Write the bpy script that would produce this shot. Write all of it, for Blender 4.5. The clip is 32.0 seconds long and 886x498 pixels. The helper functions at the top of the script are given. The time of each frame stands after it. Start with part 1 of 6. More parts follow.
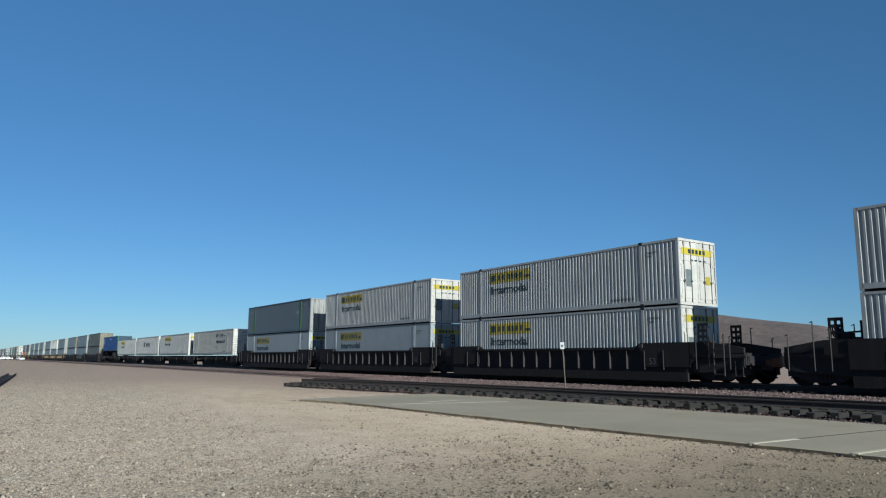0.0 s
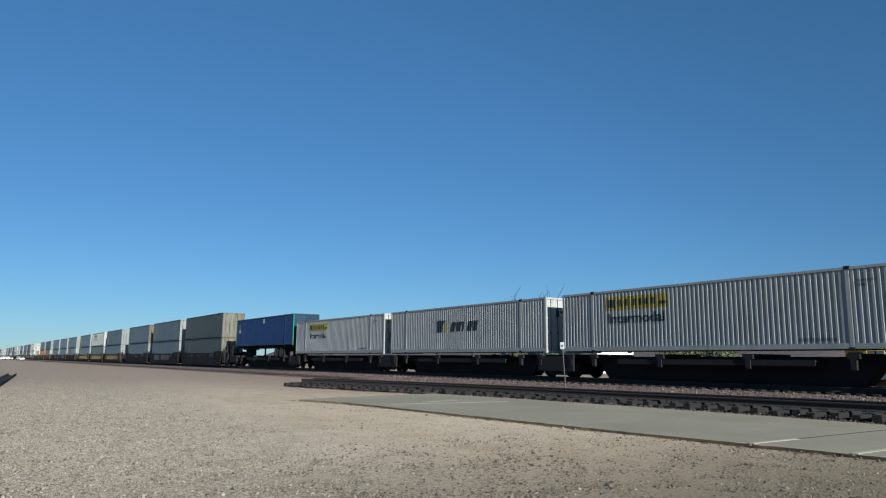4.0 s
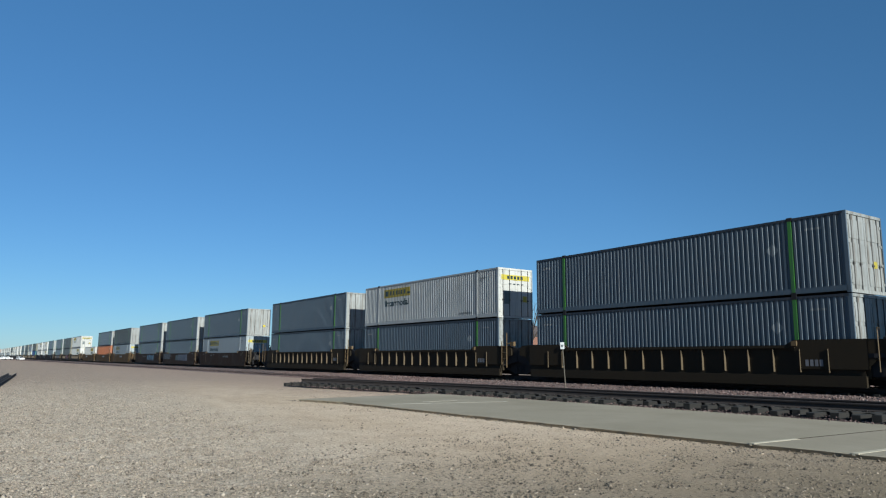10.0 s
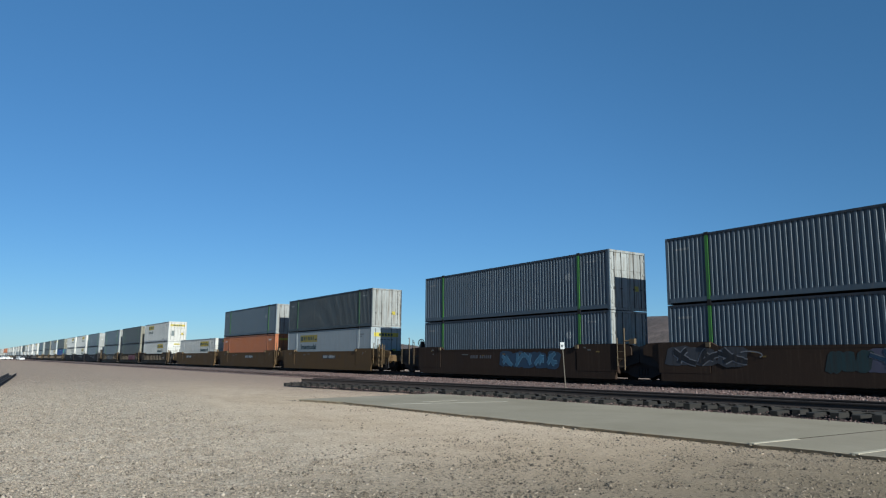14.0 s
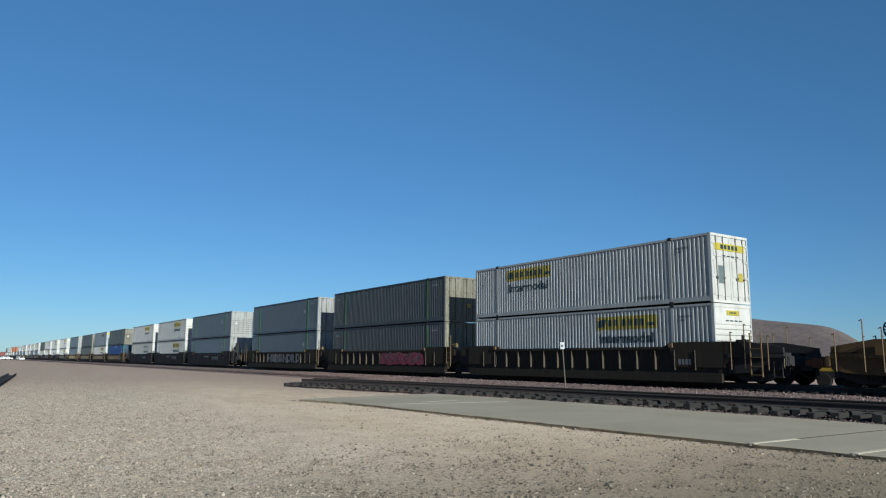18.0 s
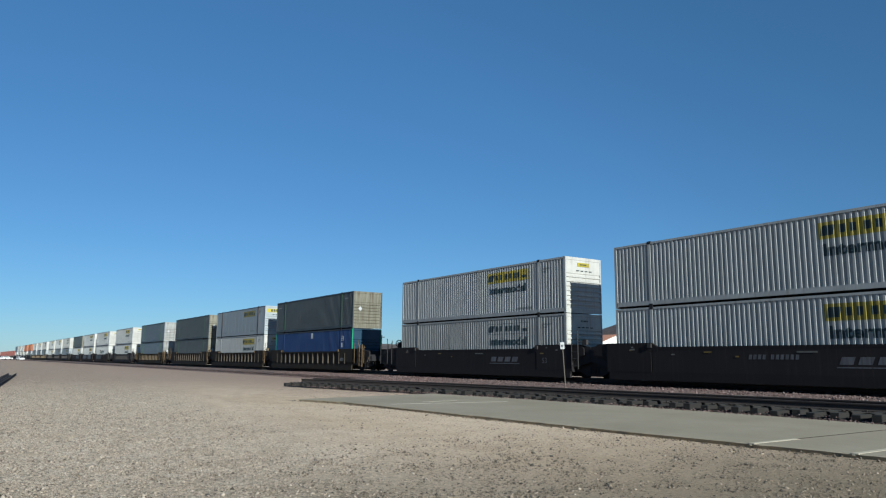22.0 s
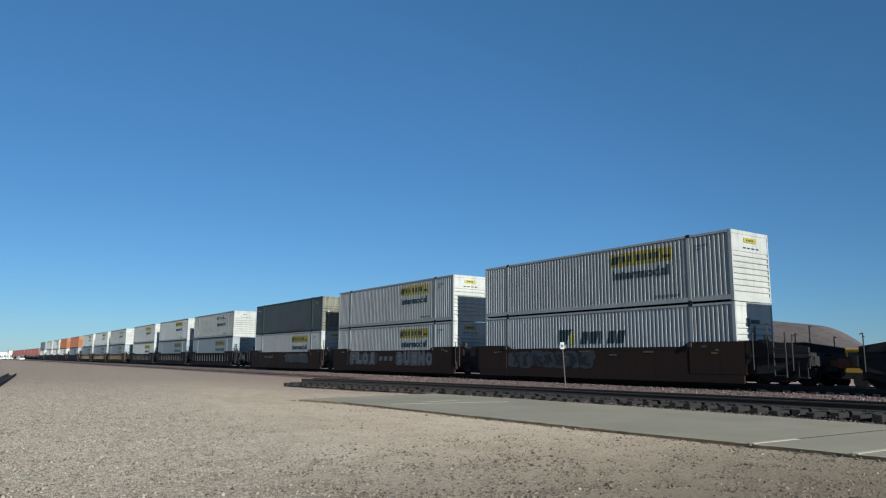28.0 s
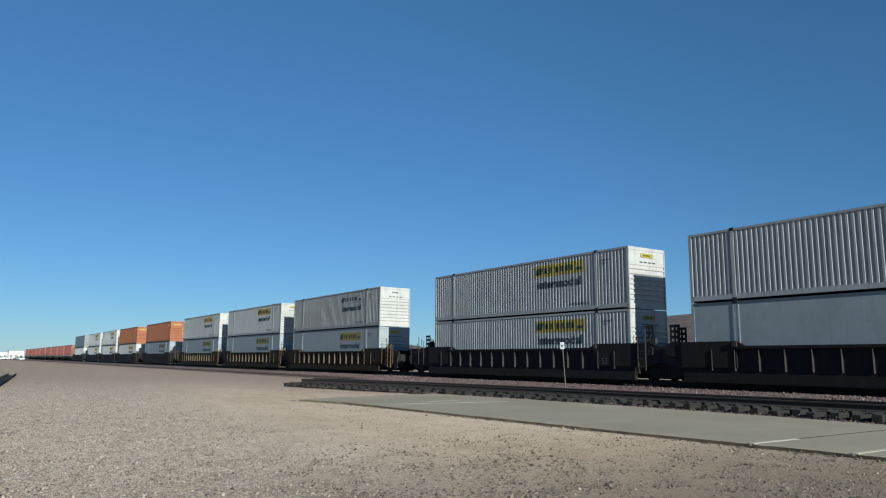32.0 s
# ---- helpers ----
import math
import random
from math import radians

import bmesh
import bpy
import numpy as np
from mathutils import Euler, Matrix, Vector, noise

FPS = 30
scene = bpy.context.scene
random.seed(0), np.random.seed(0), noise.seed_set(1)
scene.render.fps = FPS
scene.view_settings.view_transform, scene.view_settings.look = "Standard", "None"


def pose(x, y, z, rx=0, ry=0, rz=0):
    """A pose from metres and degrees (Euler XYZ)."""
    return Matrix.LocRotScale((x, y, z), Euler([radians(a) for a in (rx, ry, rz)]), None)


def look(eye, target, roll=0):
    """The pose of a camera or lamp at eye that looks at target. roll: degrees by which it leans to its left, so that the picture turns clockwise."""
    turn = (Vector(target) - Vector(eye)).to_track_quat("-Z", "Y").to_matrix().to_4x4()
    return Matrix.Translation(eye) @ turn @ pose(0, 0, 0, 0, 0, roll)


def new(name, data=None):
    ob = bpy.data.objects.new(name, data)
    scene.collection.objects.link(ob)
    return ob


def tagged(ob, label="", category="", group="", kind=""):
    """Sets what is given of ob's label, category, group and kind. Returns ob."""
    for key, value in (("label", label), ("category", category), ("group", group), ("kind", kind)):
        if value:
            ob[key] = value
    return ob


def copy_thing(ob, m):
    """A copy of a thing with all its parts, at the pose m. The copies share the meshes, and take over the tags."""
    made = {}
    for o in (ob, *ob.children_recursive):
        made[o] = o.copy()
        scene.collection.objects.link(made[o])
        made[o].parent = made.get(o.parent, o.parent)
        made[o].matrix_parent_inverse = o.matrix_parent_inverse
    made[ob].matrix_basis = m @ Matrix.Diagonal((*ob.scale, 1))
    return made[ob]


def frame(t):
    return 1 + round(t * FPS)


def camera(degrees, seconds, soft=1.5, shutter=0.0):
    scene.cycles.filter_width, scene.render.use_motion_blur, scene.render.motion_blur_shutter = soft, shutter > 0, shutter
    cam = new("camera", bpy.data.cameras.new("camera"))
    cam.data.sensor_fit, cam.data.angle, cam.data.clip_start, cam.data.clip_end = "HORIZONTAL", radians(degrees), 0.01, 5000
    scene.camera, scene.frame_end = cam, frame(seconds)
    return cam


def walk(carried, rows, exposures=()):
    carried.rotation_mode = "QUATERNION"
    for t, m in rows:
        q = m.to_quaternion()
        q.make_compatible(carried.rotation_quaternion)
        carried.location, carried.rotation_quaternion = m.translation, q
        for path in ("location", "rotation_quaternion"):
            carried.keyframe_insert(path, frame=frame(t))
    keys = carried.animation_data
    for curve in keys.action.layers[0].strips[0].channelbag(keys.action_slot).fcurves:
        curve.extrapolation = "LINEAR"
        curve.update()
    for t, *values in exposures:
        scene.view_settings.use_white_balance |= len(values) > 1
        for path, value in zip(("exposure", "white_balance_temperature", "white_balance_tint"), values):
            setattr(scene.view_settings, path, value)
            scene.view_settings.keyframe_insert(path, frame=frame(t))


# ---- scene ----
# One still camera beside a desert rail yard; a long double-stack container train passes.
# x runs along the track (the train runs towards +x), y away from the lens, z up; the lot is z = 0.
EYE = Vector((0.0, 0.0, 1.45))
cam = camera(64.22, 32.0, soft=1.2)
AIM = EYE + Vector((-0.81777, 0.55402, 0.15550))
walk(cam, [(0.0, look(EYE, AIM, 0.447)), (32.0, look(EYE, AIM, 0.447))], exposures=[(t, e, 5100, 3) for t, e in ((0.0, 0.86), (6.0, 0.83), (9.0, 0.90), (11.0, 0.92), (15.0, 0.92), (19.0, 0.89), (23.0, 0.88), (28.0, 0.83), (32.0, 0.83))])

# ---- light ----
SUN_WAY = Vector((3.3, -0.36, 1.31)).normalized()
world = bpy.data.worlds.new("desert_sky")
scene.world = world
world.use_nodes = True
wn = world.node_tree.nodes
sky = wn.new("ShaderNodeTexSky")
sky.sky_type = "NISHITA"
sky.sun_disc = False
sky.sun_elevation = math.asin(SUN_WAY.z)
sky.sun_rotation = math.atan2(SUN_WAY.x, SUN_WAY.y)
sky.altitude = 700
sky.air_density = 1.0
sky.dust_density = 0.1
sky.ozone_density = 1.0
wn["Background"].inputs["Strength"].default_value = 0.050
wash = wn.new("ShaderNodeVectorMath")      # clear dry air: the sky's own tone thinned, over an even blue
wash.operation = "MULTIPLY_ADD"
wash.inputs[1].default_value = (0.395, 0.488, 0.58)
wash.inputs[2].default_value = (0.395, 0.90, 1.48)
world.node_tree.links.new(sky.outputs["Color"], wash.inputs[0])
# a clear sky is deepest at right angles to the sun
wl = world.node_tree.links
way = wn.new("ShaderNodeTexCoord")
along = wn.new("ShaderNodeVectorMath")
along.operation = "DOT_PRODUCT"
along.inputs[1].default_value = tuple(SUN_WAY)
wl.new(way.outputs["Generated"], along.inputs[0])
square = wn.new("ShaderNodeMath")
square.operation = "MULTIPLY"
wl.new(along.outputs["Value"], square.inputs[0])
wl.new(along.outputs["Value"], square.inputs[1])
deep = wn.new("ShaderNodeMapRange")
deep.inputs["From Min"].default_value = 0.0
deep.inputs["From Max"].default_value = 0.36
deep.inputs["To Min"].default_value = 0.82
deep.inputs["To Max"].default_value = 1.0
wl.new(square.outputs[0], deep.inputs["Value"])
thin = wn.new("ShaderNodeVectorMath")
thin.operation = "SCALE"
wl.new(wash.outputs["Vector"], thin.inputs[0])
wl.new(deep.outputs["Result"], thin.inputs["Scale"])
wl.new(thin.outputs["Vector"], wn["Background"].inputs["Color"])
sun = new("sun", bpy.data.lights.new("sun", "SUN"))
sun.data.energy = 5.0
sun.data.angle = radians(0.53)
sun.data.color = (1.0, 0.86, 0.66)
sun.matrix_world = look(SUN_WAY * 100, (0, 0, 0))


# ---- materials ----
def node_material(name, rough=0.7, metal=0.0):
    m = bpy.data.materials.new(name)
    m.use_nodes = True
    b = m.node_tree.nodes["Principled BSDF"]
    b.inputs["Roughness"].default_value = rough
    b.inputs["Metallic"].default_value = metal
    return m, m.node_tree.nodes, m.node_tree.links, b


def coords(nodes, links, scale, space="Object"):
    tc = nodes.new("ShaderNodeTexCoord")
    mp = nodes.new("ShaderNodeMapping")
    mp.inputs["Scale"].default_value = scale
    links.new(tc.outputs[space], mp.inputs["Vector"])
    return mp.outputs["Vector"]


def noise_of(nodes, links, vec, scale, detail=4.0, rough=0.6):
    n = nodes.new("ShaderNodeTexNoise")
    n.inputs["Scale"].default_value = scale
    n.inputs["Detail"].default_value = detail
    n.inputs["Roughness"].default_value = rough
    links.new(vec, n.inputs["Vector"])
    return n.outputs["Fac"]


def ramp_of(nodes, links, fac, stops):
    r = nodes.new("ShaderNodeValToRGB")
    while len(r.color_ramp.elements) < len(stops):
        r.color_ramp.elements.new(0.5)
    for e, (p, c) in zip(r.color_ramp.elements, stops):
        e.position = p
        e.color = (*c, 1.0) if len(c) == 3 else c
    links.new(fac, r.inputs["Fac"])
    return r.outputs["Color"]


def mix_of(nodes, links, fac, a, b, kind="MIX"):
    m = nodes.new("ShaderNodeMix")
    m.data_type = "RGBA"
    m.blend_type = kind
    for sock, v in ((m.inputs["Factor"], fac), (m.inputs["A"], a), (m.inputs["B"], b)):
        if isinstance(v, (int, float)):
            sock.default_value = v
        elif isinstance(v, tuple):
            sock.default_value = (*v, 1.0)
        else:
            links.new(v, sock)
    return m.outputs["Result"]


def bump_of(nodes, links, b, height, strength, distance):
    bp = nodes.new("ShaderNodeBump")
    bp.inputs["Strength"].default_value = strength
    bp.inputs["Distance"].default_value = distance
    links.new(height, bp.inputs["Height"])
    links.new(bp.outputs["Normal"], b.inputs["Normal"])


def shade(c, k):
    return tuple(min(1.0, v * k) for v in c)


def paint(name, base, dirt=(0.16, 0.12, 0.09), dirty=0.35, rough=0.45, streak=True, vary=0.12, gloss=0.3, cover=0.52):
    """Weathered paint: patchy fading, dust and downward streaks; each thing a little different."""
    m, n, l, b = node_material(name, rough)
    b.inputs["Specular IOR Level"].default_value = gloss
    v = coords(n, l, (1, 1, 1))
    big = noise_of(n, l, v, 0.9, 5, 0.65)
    col = ramp_of(n, l, big, [(0.25, shade(base, 0.82)), (0.55, base), (0.8, shade(base, 1.1))])
    sv = coords(n, l, (2.6, 2.6, 0.16))
    st = noise_of(n, l, sv, 3.2, 5, 0.7)
    sf = ramp_of(n, l, st, [(cover, (0, 0, 0)), (cover + 0.26, (dirty, dirty, dirty))])
    if streak:
        col = mix_of(n, l, sf, col, dirt)
    fine = noise_of(n, l, v, 14.0, 3, 0.6)
    ff = ramp_of(n, l, fine, [(0.6, (0, 0, 0)), (0.82, (dirty * 0.6,) * 3)])
    col = mix_of(n, l, ff, col, dirt)
    oi = n.new("ShaderNodeObjectInfo")
    rr = n.new("ShaderNodeMapRange")
    rr.inputs["To Min"].default_value = 1.0 - vary
    rr.inputs["To Max"].default_value = 1.0 + vary * 0.4
    l.new(oi.outputs["Random"], rr.inputs["Value"])
    hs = n.new("ShaderNodeHueSaturation")
    l.new(rr.outputs["Result"], hs.inputs["Value"])
    l.new(col, hs.inputs["Color"])
    l.new(hs.outputs["Color"], b.inputs["Base Color"])
    rf = ramp_of(n, l, big, [(0.3, (rough - 0.1,) * 3), (0.7, (rough + 0.2,) * 3)])
    l.new(rf, b.inputs["Roughness"])
    bump_of(n, l, b, big, 0.15, 0.02)
    return m


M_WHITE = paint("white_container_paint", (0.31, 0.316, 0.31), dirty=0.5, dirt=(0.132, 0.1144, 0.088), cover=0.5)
M_DUSTY = paint("dusty_white_container_paint", (0.275, 0.276, 0.262), dirty=0.65, dirt=(0.1144, 0.0968, 0.0748), cover=0.48)
# White paint made lighter: sun on the end walls is put into the colour.
M_WHITELIT = paint("sunlit_white_end_paint", (0.385, 0.3758, 0.3465), dirty=0.45, dirt=(0.1386, 0.1155, 0.0847), cover=0.5)
M_PLATE = paint("white_plate_paint", (0.25, 0.273, 0.282), dirty=0.3, dirt=(0.1496, 0.132, 0.1056))
M_GREY = paint("blue_grey_container_paint", (0.064, 0.084, 0.107), dirty=0.25)
M_OLIVE = paint("dark_grey_container_paint", (0.0385, 0.0465, 0.052), dirty=0.25)
M_PALE = paint("pale_grey_door_paint", (0.228, 0.234, 0.226), dirty=0.9, dirt=(0.0912, 0.0684, 0.0441), cover=0.45)
M_BEIGE = paint("grimy_beige_door_paint", (0.1558, 0.1505, 0.114), dirty=1.0, dirt=(0.0646, 0.0471, 0.0274), cover=0.42)
M_BROWNEND = paint("rust_brown_door_paint", (0.125, 0.088, 0.066), dirty=1.0, dirt=(0.0684, 0.038, 0.0228), cover=0.42)
M_BLUE = paint("deep_blue_container_paint", (0.005, 0.026, 0.105), dirty=0.2)
M_BLUEEND = paint("dull_blue_end_paint", (0.0079, 0.0299, 0.0581), dirty=0.5, dirt=(0.0264, 0.0264, 0.0264))
M_ORANGE = paint("orange_container_paint", (0.24, 0.084, 0.032), dirty=0.5, dirt=(0.12, 0.05, 0.03))
M_RED = paint("red_brown_container_paint", (0.20, 0.064, 0.046), dirty=0.4)
M_LIME = paint("lime_green_paint", (0.0546, 0.176, 0.0176), dirty=1.0, dirt=(0.0352, 0.0616, 0.044), streak=True, cover=0.42)
M_DKGREEN = paint("dark_green_paint", (0.0334, 0.088, 0.0299), dirty=0.9, dirt=(0.0352, 0.0484, 0.0396), cover=0.42)
M_GREEN = paint("green_post_paint", (0.018, 0.20, 0.085), dirty=0.25)
M_YELLOW = paint("yellow_sign_paint", (0.33, 0.272, 0.025), dirty=0.45, vary=0.2)
# Darker copy of the sign yellow: the box sides' shade is in the colour.
M_YELLOWSHADE = paint("shaded_yellow_sign_paint", (0.25, 0.198, 0.02), dirty=0.55, vary=0.2, dirt=(0.1144, 0.088, 0.0352))
M_SERIAL = paint("faint_serial_marks", (0.13, 0.135, 0.14), dirty=0.6, dirt=(0.2, 0.2, 0.2))
M_EMBLEM = paint("worn_pale_emblem", (0.1672, 0.1804, 0.1892), dirty=0.7, dirt=(0.0792, 0.088, 0.0968), cover=0.45)
M_RAILDARK = paint("dark_top_rail_paint", (0.0246, 0.0299, 0.0405), dirty=0.3)
M_TEAL = paint("dark_lettering_paint", (0.010, 0.025, 0.031), dirty=0.3, dirt=(0.09, 0.10, 0.10))
M_FADED = paint("faded_lettering_paint", (0.10, 0.12, 0.12), dirty=0.5, dirt=(0.4, 0.4, 0.4))
M_PALEMARK = paint("pale_decal", (0.352, 0.3608, 0.3608), dirty=0.5)
M_BLACK = paint("black_steel", (0.0215, 0.0205, 0.0215), dirty=0.4, dirt=(0.0314, 0.0235, 0.019), rough=0.75, gloss=0.12)
M_CARDARK = paint("dark_brown_car_paint", (0.0165, 0.0145, 0.0152), dirty=0.7, dirt=(0.032, 0.026, 0.023), rough=0.75, gloss=0.12)
M_CARBROWN = paint("brown_car_paint", (0.0315, 0.0205, 0.0145), dirty=0.7, dirt=(0.060, 0.042, 0.028), rough=0.75, gloss=0.12)
M_CARUMBER = paint("umber_car_paint", (0.0225, 0.0185, 0.0138), dirty=0.75, dirt=(0.045, 0.034, 0.024), rough=0.75, gloss=0.12)
M_CARTAN = paint("yellow_tan_car_paint", (0.0829, 0.0526, 0.0246), dirty=0.6, dirt=(0.0448, 0.0302, 0.0202), rough=0.75, gloss=0.12)
M_CARRED = paint("red_brown_car_paint", (0.0285, 0.0178, 0.0138), dirty=0.8, dirt=(0.012, 0.010, 0.010), rough=0.75, gloss=0.12)
M_CARYEL = paint("dirty_yellow_car_paint", (0.0245, 0.0185, 0.0112), dirty=0.6, dirt=(0.0179, 0.0134, 0.0112), rough=0.75, gloss=0.12)
M_RIBDARK = paint("dusty_rib_edge", (0.030, 0.027, 0.026), dirty=0.5, dirt=(0.022, 0.018, 0.014), rough=0.7)
M_RIBYEL = paint("yellow_rib_edge", (0.0874, 0.0638, 0.0358), dirty=0.5, dirt=(0.112, 0.0784, 0.0448), rough=0.6)
M_RIBDULL = paint("dull_tan_rib_edge", (0.056, 0.044, 0.031), dirty=0.5, dirt=(0.056, 0.0448, 0.0336), rough=0.7)
M_WARNYEL = paint("safety_yellow_paint", (0.10, 0.066, 0.029), dirty=0.8, dirt=(0.1344, 0.0896, 0.056), rough=0.6)
M_RUST = paint("rusty_steel", (0.14, 0.055, 0.028), dirty=0.6, dirt=(0.04, 0.02, 0.015), rough=0.8)
M_RUSTPOST = paint("rust_streaked_post", (0.17, 0.16, 0.15), dirty=1.0, dirt=(0.028, 0.014, 0.009), rough=0.8, cover=0.36)
M_TYRE = paint("tyre_rubber", (0.018, 0.017, 0.016), dirty=0.3, dirt=(0.05, 0.04, 0.03), rough=0.85, gloss=0.15)
M_ALUM = paint("dull_aluminium", (0.1936, 0.1936, 0.1848), dirty=0.6, rough=0.4)
M_LOCKBAR = paint("dark_lock_bar_paint", (0.045, 0.042, 0.038), dirty=0.5, dirt=(0.09, 0.07, 0.05))
M_STEELW = paint("worn_wheel_steel", (0.010, 0.009, 0.008), dirty=0.4, dirt=(0.018, 0.014, 0.012), rough=0.7, gloss=0.15)
M_GRAFPALE = paint("pale_spray_paint", (0.155, 0.15, 0.155), dirty=0.75, dirt=(0.05, 0.04, 0.03))
M_GRAFDIM = paint("dull_silver_spray_paint", (0.10, 0.098, 0.105), dirty=0.8, dirt=(0.025, 0.02, 0.018), cover=0.45)
M_GRAFBEIGE = paint("beige_spray_paint", (0.105, 0.082, 0.055), dirty=0.6, dirt=(0.05, 0.04, 0.03))
M_GRAFRED = paint("red_spray_paint", (0.17, 0.018, 0.032), dirty=0.6, dirt=(0.05, 0.03, 0.03))
M_GRAFBLUE = paint("blue_spray_paint", (0.055, 0.125, 0.195), dirty=0.5, dirt=(0.05, 0.05, 0.05))
M_GRAFVIOLET = paint("violet_grey_spray_paint", (0.075, 0.072, 0.105), dirty=0.5, dirt=(0.05, 0.05, 0.05))
M_GRAFASH = paint("ash_grey_spray_paint", (0.045, 0.046, 0.052), dirty=0.6, dirt=(0.025, 0.02, 0.018), cover=0.45)
M_GRAFWINE = paint("dark_red_spray_paint", (0.075, 0.010, 0.016), dirty=0.5, dirt=(0.03, 0.02, 0.02))
M_GRAFPINK = paint("pinkish_white_spray_paint", (0.21, 0.15, 0.165), dirty=0.8, dirt=(0.05, 0.03, 0.03), cover=0.42)
M_GRAFNAVY = paint("navy_spray_paint", (0.022, 0.042, 0.075), dirty=0.4, dirt=(0.02, 0.02, 0.02))
M_GRAFICE = paint("ice_blue_spray_paint", (0.14, 0.25, 0.34), dirty=0.6, dirt=(0.05, 0.06, 0.07), cover=0.45)
M_GRAFTEAL = paint("faded_teal_spray_paint", (0.022, 0.040, 0.042), dirty=0.6, dirt=(0.03, 0.02, 0.015), cover=0.42)
M_GRAFUMBER = paint("umber_spray_paint", (0.038, 0.030, 0.024), dirty=0.5, dirt=(0.02, 0.016, 0.014))
M_GRAFDARK = paint("black_spray_paint", (0.012, 0.012, 0.014), dirty=0.3)
M_STUCCO = paint("white_stucco", (0.624, 0.608, 0.568), dirty=0.2)
M_ROOFRUST = paint("rusted_tin_roof", (0.3276, 0.156, 0.0936), dirty=0.8, dirt=(0.429, 0.3276, 0.2574), rough=0.7)
M_CARWHITE = paint("white_car_paint", (0.6, 0.6, 0.6), dirty=0.05, rough=0.25, streak=False)
M_GLASSDARK = node_material("dark_window_glass", 0.08)[0]
M_GLASSDARK.node_tree.nodes["Principled BSDF"].inputs["Base Color"].default_value = (0.015, 0.02, 0.025, 1)
M_SIGN = paint("white_sign_face", (0.648, 0.648, 0.63), dirty=0.25)
M_GALV = paint("galvanised_post", (0.092, 0.080, 0.062), dirty=0.4, rough=0.5)


def ground_material():
    """Packed sandy lot: smooth pinkish tan, a drift of grey gravel, brown earth by the pad, red stone by the main line."""
    m, n, l, b = node_material("sandy_gravel_lot", 0.97)
    b.inputs["Specular IOR Level"].default_value = 0.12
    v = coords(n, l, (1, 1, 1))
    sep = n.new("ShaderNodeSeparateXYZ")
    l.new(v, sep.inputs["Vector"])

    def calc(kind, a, b_, c=None):
        q = n.new("ShaderNodeMath")
        q.operation = kind
        for i, x in enumerate((a, b_, c)):
            if x is None:
                continue
            if isinstance(x, (int, float)):
                q.inputs[i].default_value = x
            else:
                l.new(x, q.inputs[i])
        return q.outputs[0]

    def span(value, lo, hi):
        q = n.new("ShaderNodeMapRange")
        q.inputs["From Min"].default_value = lo
        q.inputs["From Max"].default_value = hi
        l.new(value, q.inputs["Value"])
        return q.outputs["Result"]

    big = noise_of(n, l, v, 0.16, 6, 0.6)
    mid = noise_of(n, l, v, 1.3, 7, 0.65)
    patch = noise_of(n, l, v, 0.7, 7, 0.68)
    fine = noise_of(n, l, v, 15.0, 6, 0.85)
    col = ramp_of(n, l, big, [(0.32, (0.440, 0.340, 0.234)), (0.5, (0.474, 0.370, 0.260)), (0.68, (0.510, 0.402, 0.289))])
    tone = ramp_of(n, l, mid, [(0.30, (0.86, 0.85, 0.84)), (0.5, (1, 1, 1)), (0.70, (1.08, 1.08, 1.08))])
    col = mix_of(n, l, 1.0, col, tone, "MULTIPLY")
    # the gravel drift lies in a band that leaves the pad at a slant
    across = calc("MULTIPLY_ADD", sep.outputs["X"], 0.10, sep.outputs["Y"])
    across = calc("MULTIPLY_ADD", patch, 3.0, across)
    gravel = span(across, 7.6, 3.6)
    grey = ramp_of(n, l, mid, [(0.35, (0.40, 0.333, 0.252)), (0.65, (0.515, 0.432, 0.336))])
    col = mix_of(n, l, gravel, col, grey)
    # reddish crushed stone spilled beside the main line
    beside = calc("MULTIPLY_ADD", mid, 3.0, sep.outputs["Y"])
    col = mix_of(n, l, span(beside, 12.5, 21.0), col, (0.30, 0.205, 0.158))
    # down the yard the lot turns to a dull mauve-brown grit
    away = calc("MULTIPLY_ADD", mid, -14.0, calc("MULTIPLY", sep.outputs["X"], -1.0))
    col = mix_of(n, l, calc("MULTIPLY", span(away, 16.0, 44.0), 0.85), col, (0.270, 0.208, 0.162))
    # brown earth trodden bare near the end of the pad
    earth = calc("MULTIPLY", span(sep.outputs["X"], -10.4, -4.2), span(patch, -0.6, 0.45))
    col = mix_of(n, l, calc("MULTIPLY", earth, 0.97), col, (0.185, 0.148, 0.099))
    speck = ramp_of(n, l, fine, [(0.40, (0.62, 0.60, 0.57)), (0.46, (0.96, 0.96, 0.95)), (0.55, (1.06, 1.06, 1.06)), (0.63, (1.34, 1.32, 1.28))])
    col = mix_of(n, l, 1.0, col, speck, "MULTIPLY")
    height = calc("MULTIPLY", fine, 1.0)
    for scale, share in ((46.0, 0.4), (19.0, 0.7)):
        vor = n.new("ShaderNodeTexVoronoi")
        vor.inputs["Scale"].default_value = scale
        l.new(v, vor.inputs["Vector"])
        pebble = ramp_of(n, l, vor.outputs["Color"], [(0.12, (0.56, 0.54, 0.52)), (0.45, (1, 1, 1)), (0.9, (1.24, 1.22, 1.18))])
        col = mix_of(n, l, calc("MULTIPLY_ADD", gravel, 0.6, 0.10), col, pebble, "MULTIPLY")
        height = calc("MULTIPLY_ADD", calc("MULTIPLY", vor.outputs["Distance"], gravel), -share, height)
    l.new(col, b.inputs["Base Color"])
    bump_of(n, l, b, height, 0.45, 0.05)
    return m


